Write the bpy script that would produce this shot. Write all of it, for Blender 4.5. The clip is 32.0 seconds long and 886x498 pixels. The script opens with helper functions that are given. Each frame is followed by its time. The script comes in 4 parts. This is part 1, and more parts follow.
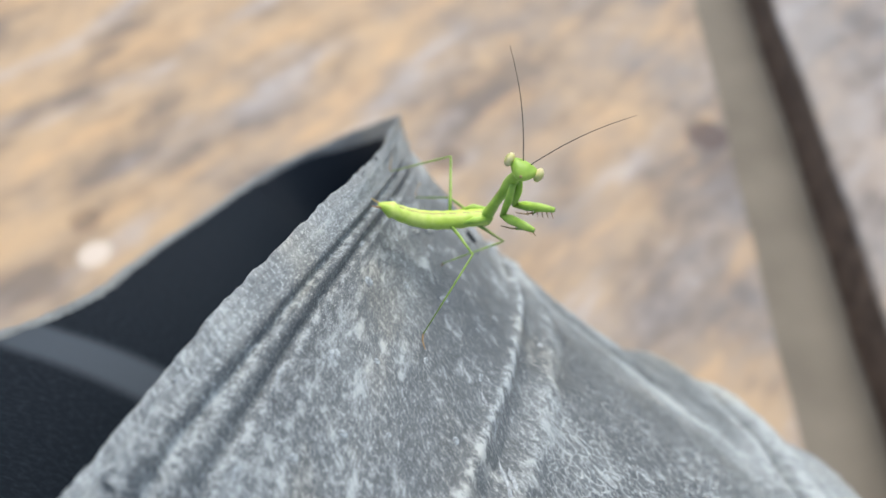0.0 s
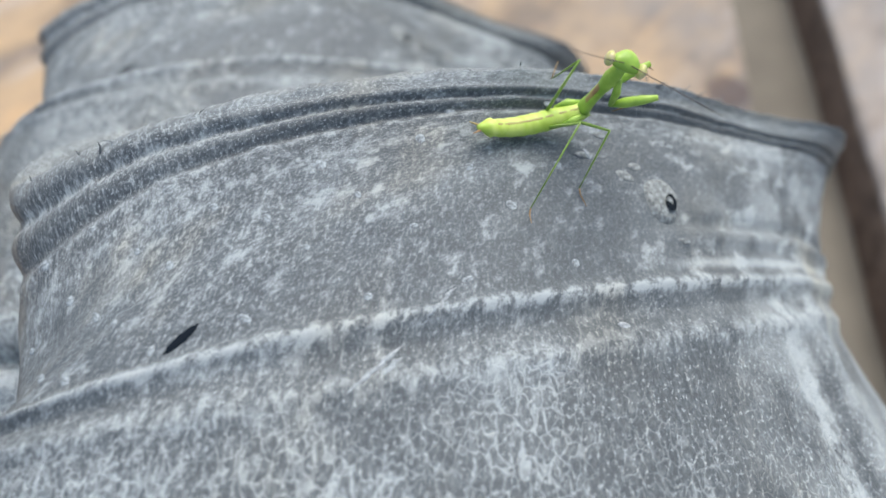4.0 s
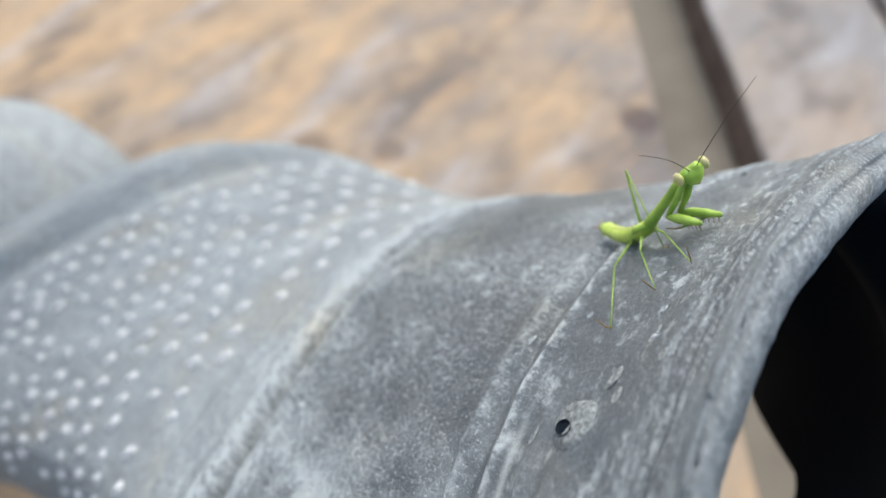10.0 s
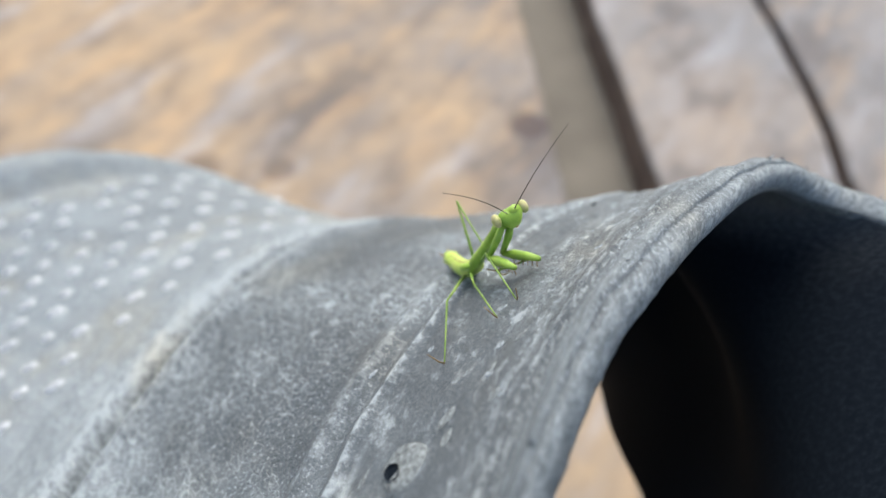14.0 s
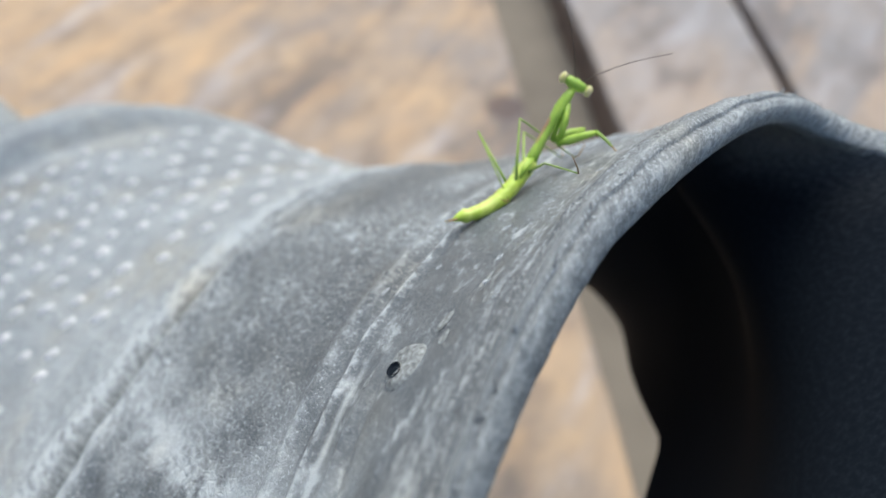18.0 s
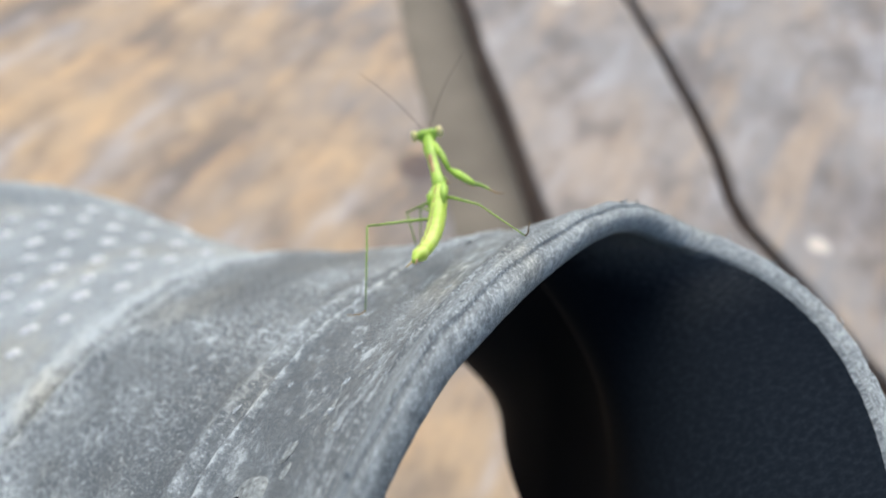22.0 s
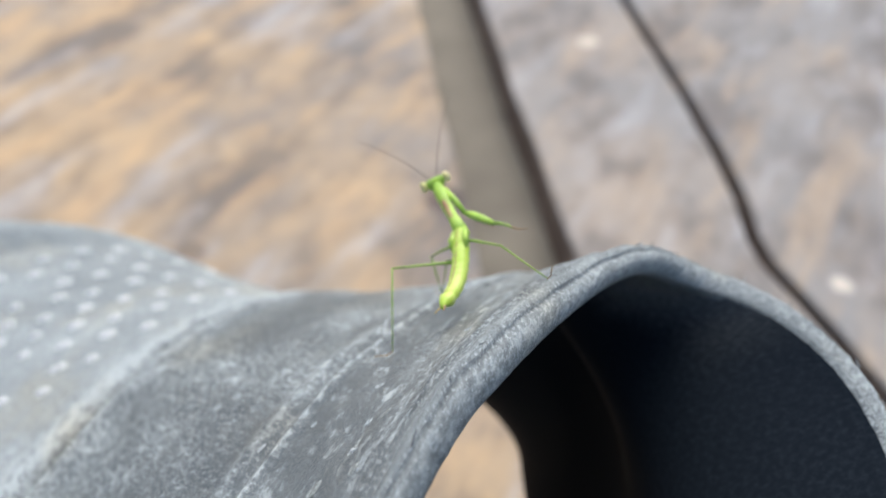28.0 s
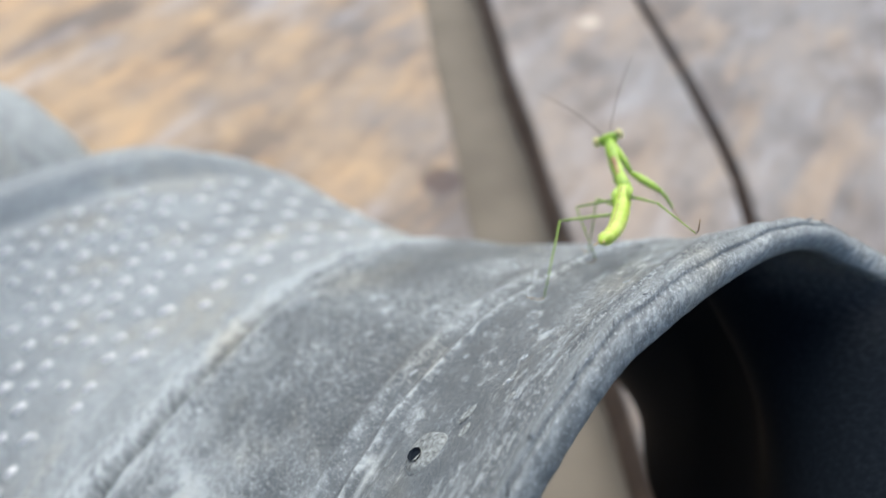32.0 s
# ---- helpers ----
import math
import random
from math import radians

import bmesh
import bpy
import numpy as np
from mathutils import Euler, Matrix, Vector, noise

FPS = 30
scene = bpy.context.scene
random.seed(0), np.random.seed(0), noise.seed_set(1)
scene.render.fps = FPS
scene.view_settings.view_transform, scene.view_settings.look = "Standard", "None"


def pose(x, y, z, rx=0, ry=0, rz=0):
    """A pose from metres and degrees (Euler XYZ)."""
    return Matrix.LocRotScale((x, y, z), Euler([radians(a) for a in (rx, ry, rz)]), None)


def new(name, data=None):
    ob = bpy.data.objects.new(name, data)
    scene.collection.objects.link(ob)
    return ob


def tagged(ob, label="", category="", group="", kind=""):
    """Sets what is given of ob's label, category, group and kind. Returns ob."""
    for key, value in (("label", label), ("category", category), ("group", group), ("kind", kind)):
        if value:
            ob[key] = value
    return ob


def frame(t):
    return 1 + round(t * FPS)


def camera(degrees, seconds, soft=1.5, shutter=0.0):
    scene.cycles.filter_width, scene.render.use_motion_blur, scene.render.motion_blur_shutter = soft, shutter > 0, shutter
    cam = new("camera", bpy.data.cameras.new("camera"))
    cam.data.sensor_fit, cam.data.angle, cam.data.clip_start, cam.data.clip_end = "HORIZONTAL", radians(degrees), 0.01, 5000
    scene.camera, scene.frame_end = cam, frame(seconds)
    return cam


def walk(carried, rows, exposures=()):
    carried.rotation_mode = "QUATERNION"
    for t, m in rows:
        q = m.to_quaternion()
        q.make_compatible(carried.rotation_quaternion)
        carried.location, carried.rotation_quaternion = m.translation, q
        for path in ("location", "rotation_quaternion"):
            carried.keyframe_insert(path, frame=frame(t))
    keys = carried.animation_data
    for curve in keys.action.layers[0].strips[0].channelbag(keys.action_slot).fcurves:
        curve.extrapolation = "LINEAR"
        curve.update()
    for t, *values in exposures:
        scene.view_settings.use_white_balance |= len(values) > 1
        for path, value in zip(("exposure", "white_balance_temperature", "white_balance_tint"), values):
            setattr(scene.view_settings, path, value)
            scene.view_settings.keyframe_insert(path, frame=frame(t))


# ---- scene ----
from mathutils import Quaternion

# Camera held in the hand over a plank deck: it pans and drifts a little.
LENS = 60
EYE = (0.0, 0.0, 0.40)
cam = camera(LENS, 32.0, soft=1.6)
cam.data.dof.use_dof = True
cam.data.dof.focus_distance = 0.115
cam.data.dof.aperture_fstop = 12.0

# seconds, pan, tilt and lean in degrees, and the drift of the hand
PAN = [
    (0.0, 4.41, -0.75, -0.63, -0.0133, 0.0030),
    (0.5, 4.53, -0.81, -0.61, -0.0090, 0.0007),
    (1.0, 4.77, -0.90, -0.59, -0.0096, -0.0026),
    (1.5, 5.05, -1.38, -0.59, -0.0109, -0.0034),
    (2.0, 4.96, -1.85, -0.59, -0.0138, -0.0038),
    (2.5, 2.98, -4.32, -0.62, -0.0322, 0.0266),
    (3.0, 3.07, -6.25, -0.62, -0.0325, 0.0451),
    (3.5, 3.46, -6.08, -0.60, -0.0234, 0.0530),
    (4.0, 4.67, -6.96, -0.56, -0.0168, 0.0451),
    (4.5, 4.47, -5.65, -0.45, -0.0139, 0.0354),
    (6.5, 3.65, -0.40, 0.00, -0.0025, -0.0031),
    (7.0, 2.43, 0.86, 0.02, 0.0024, 0.0001),
    (7.5, 1.07, 0.32, 0.04, 0.0014, 0.0002),
    (8.0, 0.00, -0.00, 0.06, -0.0018, 0.0002),
    (8.5, -0.15, -0.13, 0.09, 0.0045, -0.0045),
    (9.0, 0.86, 0.66, 0.12, 0.0018, -0.0096),
    (9.5, 0.79, 0.12, 0.14, 0.0016, -0.0115),
    (10.0, 0.40, -0.20, 0.16, 0.0034, -0.0149),
    (10.5, -0.47, 0.40, 0.18, 0.0124, -0.0129),
    (11.0, -1.12, -0.18, 0.21, 0.0212, -0.0157),
    (11.5, -2.67, 0.80, 0.23, 0.0276, -0.0117),
    (12.0, -3.54, -0.42, 0.24, 0.0333, -0.0147),
    (12.5, -3.14, -0.67, 0.27, 0.0384, -0.0163),
    (13.0, -2.67, -0.60, 0.29, 0.0493, -0.0196),
    (13.5, -2.93, -0.74, 0.31, 0.0444, -0.0192),
    (14.0, -4.16, 0.87, 0.32, 0.0527, -0.0183),
    (14.5, -4.56, 1.15, 0.34, 0.0643, -0.0229),
    (16.5, -7.66, 1.14, 0.48, 0.0608, -0.0206),
    (17.0, -6.61, 0.24, 0.50, 0.0603, -0.0259),
    (17.5, -7.19, 0.93, 0.51, 0.0444, -0.0311),
    (18.0, -7.05, 0.44, 0.53, 0.0462, -0.0307),
    (18.5, -7.53, 1.01, 0.54, 0.0586, -0.0261),
    (19.0, -8.04, 1.96, 0.58, 0.0854, -0.0147),
    (19.5, -8.80, 2.17, 0.65, 0.1021, -0.0051),
    (20.0, -10.03, 1.78, 0.67, 0.0958, -0.0012),
    (20.5, -10.16, 2.15, 0.70, 0.0921, -0.0033),
    (21.0, -9.69, 2.35, 0.73, 0.0932, -0.0064),
    (21.5, -9.62, 2.66, 0.76, 0.0939, -0.0061),
    (22.0, -10.04, 2.51, 0.77, 0.0965, 0.0023),
    (22.5, -9.85, 2.68, 0.79, 0.0987, 0.0009),
    (23.0, -9.31, 2.88, 0.80, 0.0968, -0.0077),
    (23.5, -11.05, 3.71, 0.76, 0.0779, -0.0089),
    (24.0, -11.83, 4.00, 0.73, 0.0658, -0.0101),
    (24.5, -11.69, 3.74, 0.71, 0.0586, -0.0115),
    (25.0, -11.57, 5.48, 0.69, 0.0654, -0.0107),
    (25.5, -10.48, 5.84, 0.68, 0.0751, -0.0118),
    (26.0, -8.49, 5.48, 0.68, 0.0910, -0.0139),
    (26.5, -9.06, 5.80, 0.68, 0.0826, -0.0129),
    (28.5, -7.97, 5.85, 0.72, 0.0896, -0.0101),
    (29.0, -9.71, 6.74, 0.68, 0.0743, -0.0092),
    (29.5, -10.61, 7.09, 0.64, 0.0656, -0.0086),
    (30.0, -10.92, 7.25, 0.61, 0.0644, -0.0081),
    (30.5, -10.65, 6.96, 0.59, 0.0684, -0.0075),
    (31.0, -9.51, 5.51, 0.56, 0.0766, -0.0081),
    (31.5, -7.66, 4.30, 0.55, 0.0944, -0.0075),
    (32.0, -7.39, 4.44, 0.55, 0.0972, -0.0121),
]


def eye_pose(pan, tilt, lean, dx, dy):
    return Matrix.Translation((EYE[0] + dx, EYE[1] + dy, EYE[2])) @ pose(0, 0, 0, 0, 0, pan) @ pose(0, 0, 0, 40 + tilt) @ pose(0, 0, 0, 0, 0, lean)


CAM_ROWS = [(t, eye_pose(*row)) for t, *row in PAN]
walk(cam, CAM_ROWS)

# seconds, then place and turn (quaternion) of the boot as held before the lens
BOOT = [
    (0.0, -0.0245, -0.0727, -0.1308, 0.8330, -0.0985, 0.5010, 0.2133),
    (0.5, -0.0258, -0.0706, -0.1284, 0.8321, -0.0945, 0.5036, 0.2125),
    (1.0, -0.0238, -0.0693, -0.1304, 0.8347, -0.0938, 0.4981, 0.2151),
    (1.5, -0.0220, -0.0699, -0.1301, 0.8304, -0.0898, 0.5031, 0.2222),
    (2.0, -0.0267, -0.0730, -0.1283, 0.8566, -0.0828, 0.4677, 0.2016),
    (2.5, -0.0261, -0.0643, -0.1338, 0.9211, -0.0898, 0.3524, 0.1389),
    (3.0, -0.0264, -0.0545, -0.1373, 0.9592, -0.0911, 0.2562, 0.0773),
    (3.5, -0.0305, -0.0531, -0.1387, 0.9732, -0.1102, 0.1997, 0.0286),
    (4.0, -0.0297, -0.0433, -0.1418, 0.9848, -0.1074, 0.1290, -0.0452),
    (4.5, -0.0274, -0.0307, -0.1540, 0.9878, -0.0759, 0.0512, -0.1264),
    (6.5, 0.0071, -0.0163, -0.1882, 0.8434, 0.0112, -0.4061, -0.3517),
    (7.0, 0.0116, -0.0262, -0.1929, 0.7915, 0.0128, -0.4433, -0.4206),
    (7.5, 0.0271, -0.0358, -0.1882, 0.6844, 0.0017, -0.5491, -0.4796),
    (8.0, 0.0388, -0.0344, -0.1874, 0.6020, 0.0627, -0.6090, -0.5127),
    (8.5, 0.0463, -0.0387, -0.1837, 0.5317, 0.0630, -0.6531, -0.5355),
    (9.0, 0.0566, -0.0367, -0.1752, 0.4511, 0.0920, -0.6928, -0.5550),
    (9.5, 0.0695, -0.0365, -0.1703, 0.3651, 0.1209, -0.7205, -0.5771),
    (10.0, 0.0723, -0.0341, -0.1694, 0.3398, 0.1281, -0.7229, -0.5879),
    (10.5, 0.0648, -0.0391, -0.1684, 0.3502, 0.1166, -0.7235, -0.5834),
    (11.0, 0.0595, -0.0339, -0.1669, 0.3583, 0.1113, -0.7137, -0.5915),
    (11.5, 0.0517, -0.0410, -0.1687, 0.3677, 0.0943, -0.7152, -0.5869),
    (12.0, 0.0468, -0.0325, -0.1671, 0.3739, 0.0923, -0.7022, -0.5988),
    (12.5, 0.0479, -0.0303, -0.1702, 0.3731, 0.0942, -0.6995, -0.6022),
    (13.0, 0.0469, -0.0308, -0.1714, 0.3720, 0.0873, -0.6992, -0.6042),
    (13.5, 0.0487, -0.0293, -0.1718, 0.3733, 0.0951, -0.6981, -0.6035),
    (14.0, 0.0391, -0.0406, -0.1709, 0.3888, 0.0761, -0.7025, -0.5912),
    (14.5, 0.0360, -0.0389, -0.1757, 0.3937, 0.0750, -0.6970, -0.5946),
    (16.5, 0.0307, -0.0369, -0.1861, 0.3842, 0.0709, -0.6982, -0.5999),
    (17.0, 0.0377, -0.0290, -0.1737, 0.3704, 0.0896, -0.7013, -0.6025),
    (17.5, 0.0423, -0.0303, -0.1796, 0.3625, 0.0912, -0.7061, -0.6014),
    (18.0, 0.0429, -0.0267, -0.1759, 0.3623, 0.0955, -0.7037, -0.6036),
    (18.5, 0.0337, -0.0332, -0.1856, 0.3854, 0.0780, -0.6961, -0.6008),
    (19.0, 0.0201, -0.0458, -0.1816, 0.4021, 0.0592, -0.6982, -0.5894),
    (19.5, 0.0107, -0.0509, -0.1780, 0.4137, 0.0477, -0.6964, -0.5845),
    (20.0, 0.0108, -0.0460, -0.1765, 0.4172, 0.0501, -0.6927, -0.5861),
    (20.5, 0.0142, -0.0458, -0.1797, 0.4138, 0.0514, -0.6946, -0.5863),
    (21.0, 0.0142, -0.0454, -0.1779, 0.4141, 0.0508, -0.6949, -0.5857),
    (21.5, 0.0138, -0.0470, -0.1779, 0.4138, 0.0493, -0.6968, -0.5838),
    (22.0, 0.0123, -0.0489, -0.1776, 0.4146, 0.0467, -0.6980, -0.5820),
    (22.5, 0.0109, -0.0492, -0.1765, 0.4163, 0.0447, -0.6976, -0.5814),
    (23.0, 0.0129, -0.0469, -0.1769, 0.4139, 0.0471, -0.6974, -0.5832),
    (23.5, 0.0136, -0.0454, -0.1764, 0.4127, 0.0490, -0.6969, -0.5845),
    (24.0, 0.0156, -0.0430, -0.1764, 0.4106, 0.0520, -0.6966, -0.5860),
    (24.5, 0.0189, -0.0404, -0.1743, 0.4087, 0.0559, -0.6973, -0.5862),
    (25.0, 0.0169, -0.0521, -0.1799, 0.4093, 0.0464, -0.7072, -0.5747),
    (25.5, 0.0161, -0.0561, -0.1788, 0.4082, 0.0455, -0.7116, -0.5700),
    (26.0, 0.0168, -0.0579, -0.1798, 0.4069, 0.0448, -0.7147, -0.5672),
    (26.5, 0.0175, -0.0573, -0.1796, 0.4063, 0.0458, -0.7153, -0.5667),
    (28.5, 0.0166, -0.0586, -0.1788, 0.4073, 0.0435, -0.7169, -0.5641),
    (29.0, 0.0163, -0.0588, -0.1790, 0.4077, 0.0428, -0.7169, -0.5640),
    (29.5, 0.0159, -0.0584, -0.1789, 0.4087, 0.0421, -0.7160, -0.5644),
    (30.0, 0.0142, -0.0589, -0.1779, 0.4100, 0.0406, -0.7154, -0.5644),
    (30.5, 0.0141, -0.0592, -0.1783, 0.4097, 0.0411, -0.7148, -0.5652),
    (31.0, 0.0168, -0.0532, -0.1779, 0.4087, 0.0468, -0.7109, -0.5704),
    (31.5, 0.0166, -0.0519, -0.1768, 0.4082, 0.0471, -0.7097, -0.5723),
    (32.0, 0.0468, -0.0501, -0.1794, 0.3200, 0.0594, -0.7354, -0.5943),
]


def held(row):
    t, x, y, z, *q = row
    eye = [m for s, m in CAM_ROWS if abs(s - t) < 1e-6][0]
    from_lens = Matrix.LocRotScale((x, y, z), Quaternion(q), None)
    return eye @ from_lens


BOOT_ROWS = [(row[0], held(row)) for row in BOOT]


def filled(rows, start, stop, count):
    """The rows with even steps of place and turn between two of their times."""
    a, b = (next(m for s, m in rows if abs(s - t) < 1e-6) for t in (start, stop))
    more = []
    for k in range(1, count):
        w = k / count
        m = a.to_quaternion().slerp(b.to_quaternion(), w).to_matrix().to_4x4()
        m.translation = a.translation.lerp(b.translation, w)
        more.append((start + (stop - start) * w, m))
    return sorted(rows + more, key=lambda row: row[0])


BOOT_ROWS = filled(BOOT_ROWS, 4.5, 6.5, 4)

# ---- light: a bright overcast day ----
world = bpy.data.worlds.new("sky")
scene.world = world
world.use_nodes = True
wn, wl = world.node_tree.nodes, world.node_tree.links
sky = wn.new("ShaderNodeTexSky")
sky.sky_type, sky.sun_disc = "NISHITA", False
sky.sun_elevation, sky.sun_rotation = radians(60), radians(12)
sky.dust_density = 4.0
wn["Background"].inputs["Strength"].default_value = 0.15
wl.new(sky.outputs[0], wn["Background"].inputs["Color"])
sun_data = bpy.data.lights.new("sun", "SUN")
sun_data.energy, sun_data.angle, sun_data.color = 1.35, radians(50), (1.0, 0.975, 0.94)
sun = new("sun", sun_data)
sun.matrix_world = pose(0, 0, 3, 30, 0, 168)
scene.view_settings.exposure = 0.56


# ---- materials ----
def material(name):
    m = bpy.data.materials.new(name)
    m.use_nodes = True
    return m, m.node_tree.nodes, m.node_tree.links, m.node_tree.nodes["Principled BSDF"]


def ramp(nodes, stops):
    r = nodes.new("ShaderNodeValToRGB")
    while len(r.color_ramp.elements) < len(stops):
        r.color_ramp.elements.new(0.5)
    for e, (p, c) in zip(r.color_ramp.elements, stops):
        e.position, e.color = p, (*c, 1)
    return r


def plain(name, colour, rough=0.5, metal=0.0, amount=0.25, scale=300.0, sub=0.0):
    m, n, l, b = material(name)
    tex = n.new("ShaderNodeTexNoise")
    tex.inputs["Scale"].default_value, tex.inputs["Detail"].default_value = scale, 5
    co = n.new("ShaderNodeTexCoord")
    l.new(co.outputs["Object"], tex.inputs["Vector"])
    r = ramp(n, [(0.3, tuple(c * (1 - amount) for c in colour)), (0.7, tuple(min(1, c * (1 + amount)) for c in colour))])
    l.new(tex.outputs["Fac"], r.inputs["Fac"])
    l.new(r.outputs[0], b.inputs["Base Color"])
    b.inputs["Roughness"].default_value, b.inputs["Metallic"].default_value = rough, metal
    if sub:
        b.inputs["Subsurface Weight"].default_value = sub
        b.inputs["Subsurface Radius"].default_value = (0.002, 0.002, 0.001)
    return m


def mixed(nodes, links, fac, a, b):
    """a where fac is 0, b where it is 1; colours or sockets."""
    m = nodes.new("ShaderNodeMix")
    m.data_type = "RGBA"
    for socket, value in ((m.inputs["Factor"], fac), (m.inputs["A"], a), (m.inputs["B"], b)):
        if isinstance(value, bpy.types.NodeSocket):
            links.new(value, socket)
        elif isinstance(value, tuple):
            socket.default_value = (*value, 1)
        else:
            socket.default_value = value
    return m.outputs["Result"]


def maths(nodes, links, op, a, b=0.0, clamp=False):
    m = nodes.new("ShaderNodeMath")
    m.operation, m.use_clamp = op, clamp
    for socket, value in ((m.inputs[0], a), (m.inputs[1], b)):
        if isinstance(value, bpy.types.NodeSocket):
            links.new(value, socket)
        else:
            socket.default_value = value
    return m.outputs[0]


def noise_of(nodes, links, vector, scale, detail=4.0, rough=0.55, stretch=None, turn=0.0):
    if stretch:
        mp = nodes.new("ShaderNodeMapping")
        mp.vector_type = "TEXTURE"
        mp.inputs["Scale"].default_value = tuple(1 / k for k in stretch)
        mp.inputs["Rotation"].default_value = (0, 0, radians(turn))
        links.new(vector, mp.inputs["Vector"])
        vector = mp.outputs[0]
    t = nodes.new("ShaderNodeTexNoise")
    t.inputs["Scale"].default_value, t.inputs["Detail"].default_value, t.inputs["Roughness"].default_value = scale, detail, rough
    links.new(vector, t.inputs["Vector"])
    return t.outputs["Fac"]


def step(nodes, links, value, low, high):
    r = nodes.new("ShaderNodeMapRange")
    r.interpolation_type = "SMOOTHSTEP"
    r.inputs["From Min"].default_value, r.inputs["From Max"].default_value = low, high
    links.new(value, r.inputs["Value"])
    return r.outputs["Result"]


def rubber_skin():
    """Black rubber under grey dust: fine scratches, blotches, a crackle below the cuff, pale dirt in the seams."""
    m, n, l, b = material("dusty_rubber")
    uv = n.new("ShaderNodeUVMap")
    uv.uv_map = "skin"
    at = uv.outputs[0]
    sep = n.new("ShaderNodeSeparateXYZ")
    l.new(at, sep.inputs[0])
    down = sep.outputs["Y"]
    fine = noise_of(n, l, at, 1400, 6, 0.7)
    hair = noise_of(n, l, at, 900, 4, 0.65, (1.0, 0.38, 1), 12)
    hair_b = noise_of(n, l, at, 420, 5, 0.7)
    blotch = noise_of(n, l, at, 55, 5, 0.6)
    broad = noise_of(n, l, at, 16, 3, 0.5)
    cells = n.new("ShaderNodeTexVoronoi")
    cells.feature = "DISTANCE_TO_EDGE"
    cells.inputs["Scale"].default_value = 540
    bent = n.new("ShaderNodeVectorMath")
    bent.operation = "MULTIPLY_ADD"
    jig = n.new("ShaderNodeTexNoise")
    jig.inputs["Scale"].default_value = 500
    l.new(at, jig.inputs["Vector"])
    l.new(jig.outputs["Color"], bent.inputs[0])
    bent.inputs[1].default_value = (0.0026, 0.0026, 0)
    l.new(at, bent.inputs[2])
    l.new(bent.outputs[0], cells.inputs["Vector"])
    net = maths(n, l, "SUBTRACT", 1.0, step(n, l, cells.outputs["Distance"], 0.0, 0.085))
    below = step(n, l, maths(n, l, "ADD", down, maths(n, l, "MULTIPLY", maths(n, l, "SUBTRACT", blotch, 0.5), 0.02)), 0.048, 0.072)
    net = maths(n, l, "MULTIPLY", net, below)
    dust = maths(n, l, "MULTIPLY", step(n, l, fine, 0.46, 0.68), 0.40)
    dust = maths(n, l, "ADD", dust, maths(n, l, "MULTIPLY", step(n, l, hair, 0.50, 0.70), 0.30))
    dust = maths(n, l, "ADD", dust, maths(n, l, "MULTIPLY", step(n, l, hair_b, 0.46, 0.70), 0.18))
    dust = maths(n, l, "ADD", dust, maths(n, l, "MULTIPLY", maths(n, l, "MULTIPLY", net, step(n, l, blotch, 0.25, 0.6)), 0.64))
    dust = maths(n, l, "ADD", dust, maths(n, l, "MULTIPLY", step(n, l, blotch, 0.45, 0.72), 0.16))
    around = sep.outputs["X"]
    patch = step(n, l, broad, 0.33, 0.67)
    for place, wide, strong in ((0.064, 0.016, 0.08), (0.113, 0.013, 0.4), (0.030, 0.026, 0.38)):
        off = maths(n, l, "ABSOLUTE", maths(n, l, "SUBTRACT", down, place))
        patch = maths(n, l, "ADD", patch, maths(n, l, "MULTIPLY", maths(n, l, "SUBTRACT", 1.0, step(n, l, off, 0.0, wide)), strong))
    dust = maths(n, l, "MULTIPLY", dust, maths(n, l, "ADD", maths(n, l, "MULTIPLY", patch, 0.9), 0.38))
    # dust is thinned round the shin: the shade on that side put into colour
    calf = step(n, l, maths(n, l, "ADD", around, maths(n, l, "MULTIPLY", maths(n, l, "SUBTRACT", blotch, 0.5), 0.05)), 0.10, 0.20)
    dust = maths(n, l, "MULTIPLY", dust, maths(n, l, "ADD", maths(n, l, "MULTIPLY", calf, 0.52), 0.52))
    # caked pale dust on the inner side of the leg
    caked = maths(n, l, "MULTIPLY", maths(n, l, "SUBTRACT", 1.0, step(n, l, around, 0.085, 0.135)), maths(n, l, "SUBTRACT", step(n, l, down, 0.004, 0.016), step(n, l, down, 0.070, 0.12)))
    dust = maths(n, l, "ADD", dust, maths(n, l, "MULTIPLY", maths(n, l, "MULTIPLY", caked, step(n, l, noise_of(n, l, at, 90, 5, 0.6), 0.36, 0.6)), 0.42))
    # pale ridges of the side seam and of the short seam beside the eyelet
    off = maths(n, l, "ABSOLUTE", maths(n, l, "SUBTRACT", around, 63 * 0.00155))
    ridge = maths(n, l, "MULTIPLY", maths(n, l, "SUBTRACT", 1.0, step(n, l, off, 0.0, 0.0055)), maths(n, l, "SUBTRACT", step(n, l, down, 0.046, 0.056), step(n, l, down, 0.085, 0.105)))
    dust = maths(n, l, "ADD", dust, maths(n, l, "MULTIPLY", maths(n, l, "MULTIPLY", ridge, step(n, l, hair_b, 0.32, 0.6)), 0.6))
    off = maths(n, l, "ABSOLUTE", maths(n, l, "SUBTRACT", down, 0.0475))
    ridge = maths(n, l, "MULTIPLY", maths(n, l, "SUBTRACT", 1.0, step(n, l, off, 0.0, 0.0013)), maths(n, l, "SUBTRACT", 1.0, step(n, l, around, 0.115, 0.130)))
    dust = maths(n, l, "ADD", dust, maths(n, l, "MULTIPLY", ridge, 0.5))
    speck = noise_of(n, l, at, 1800, 3, 0.6)
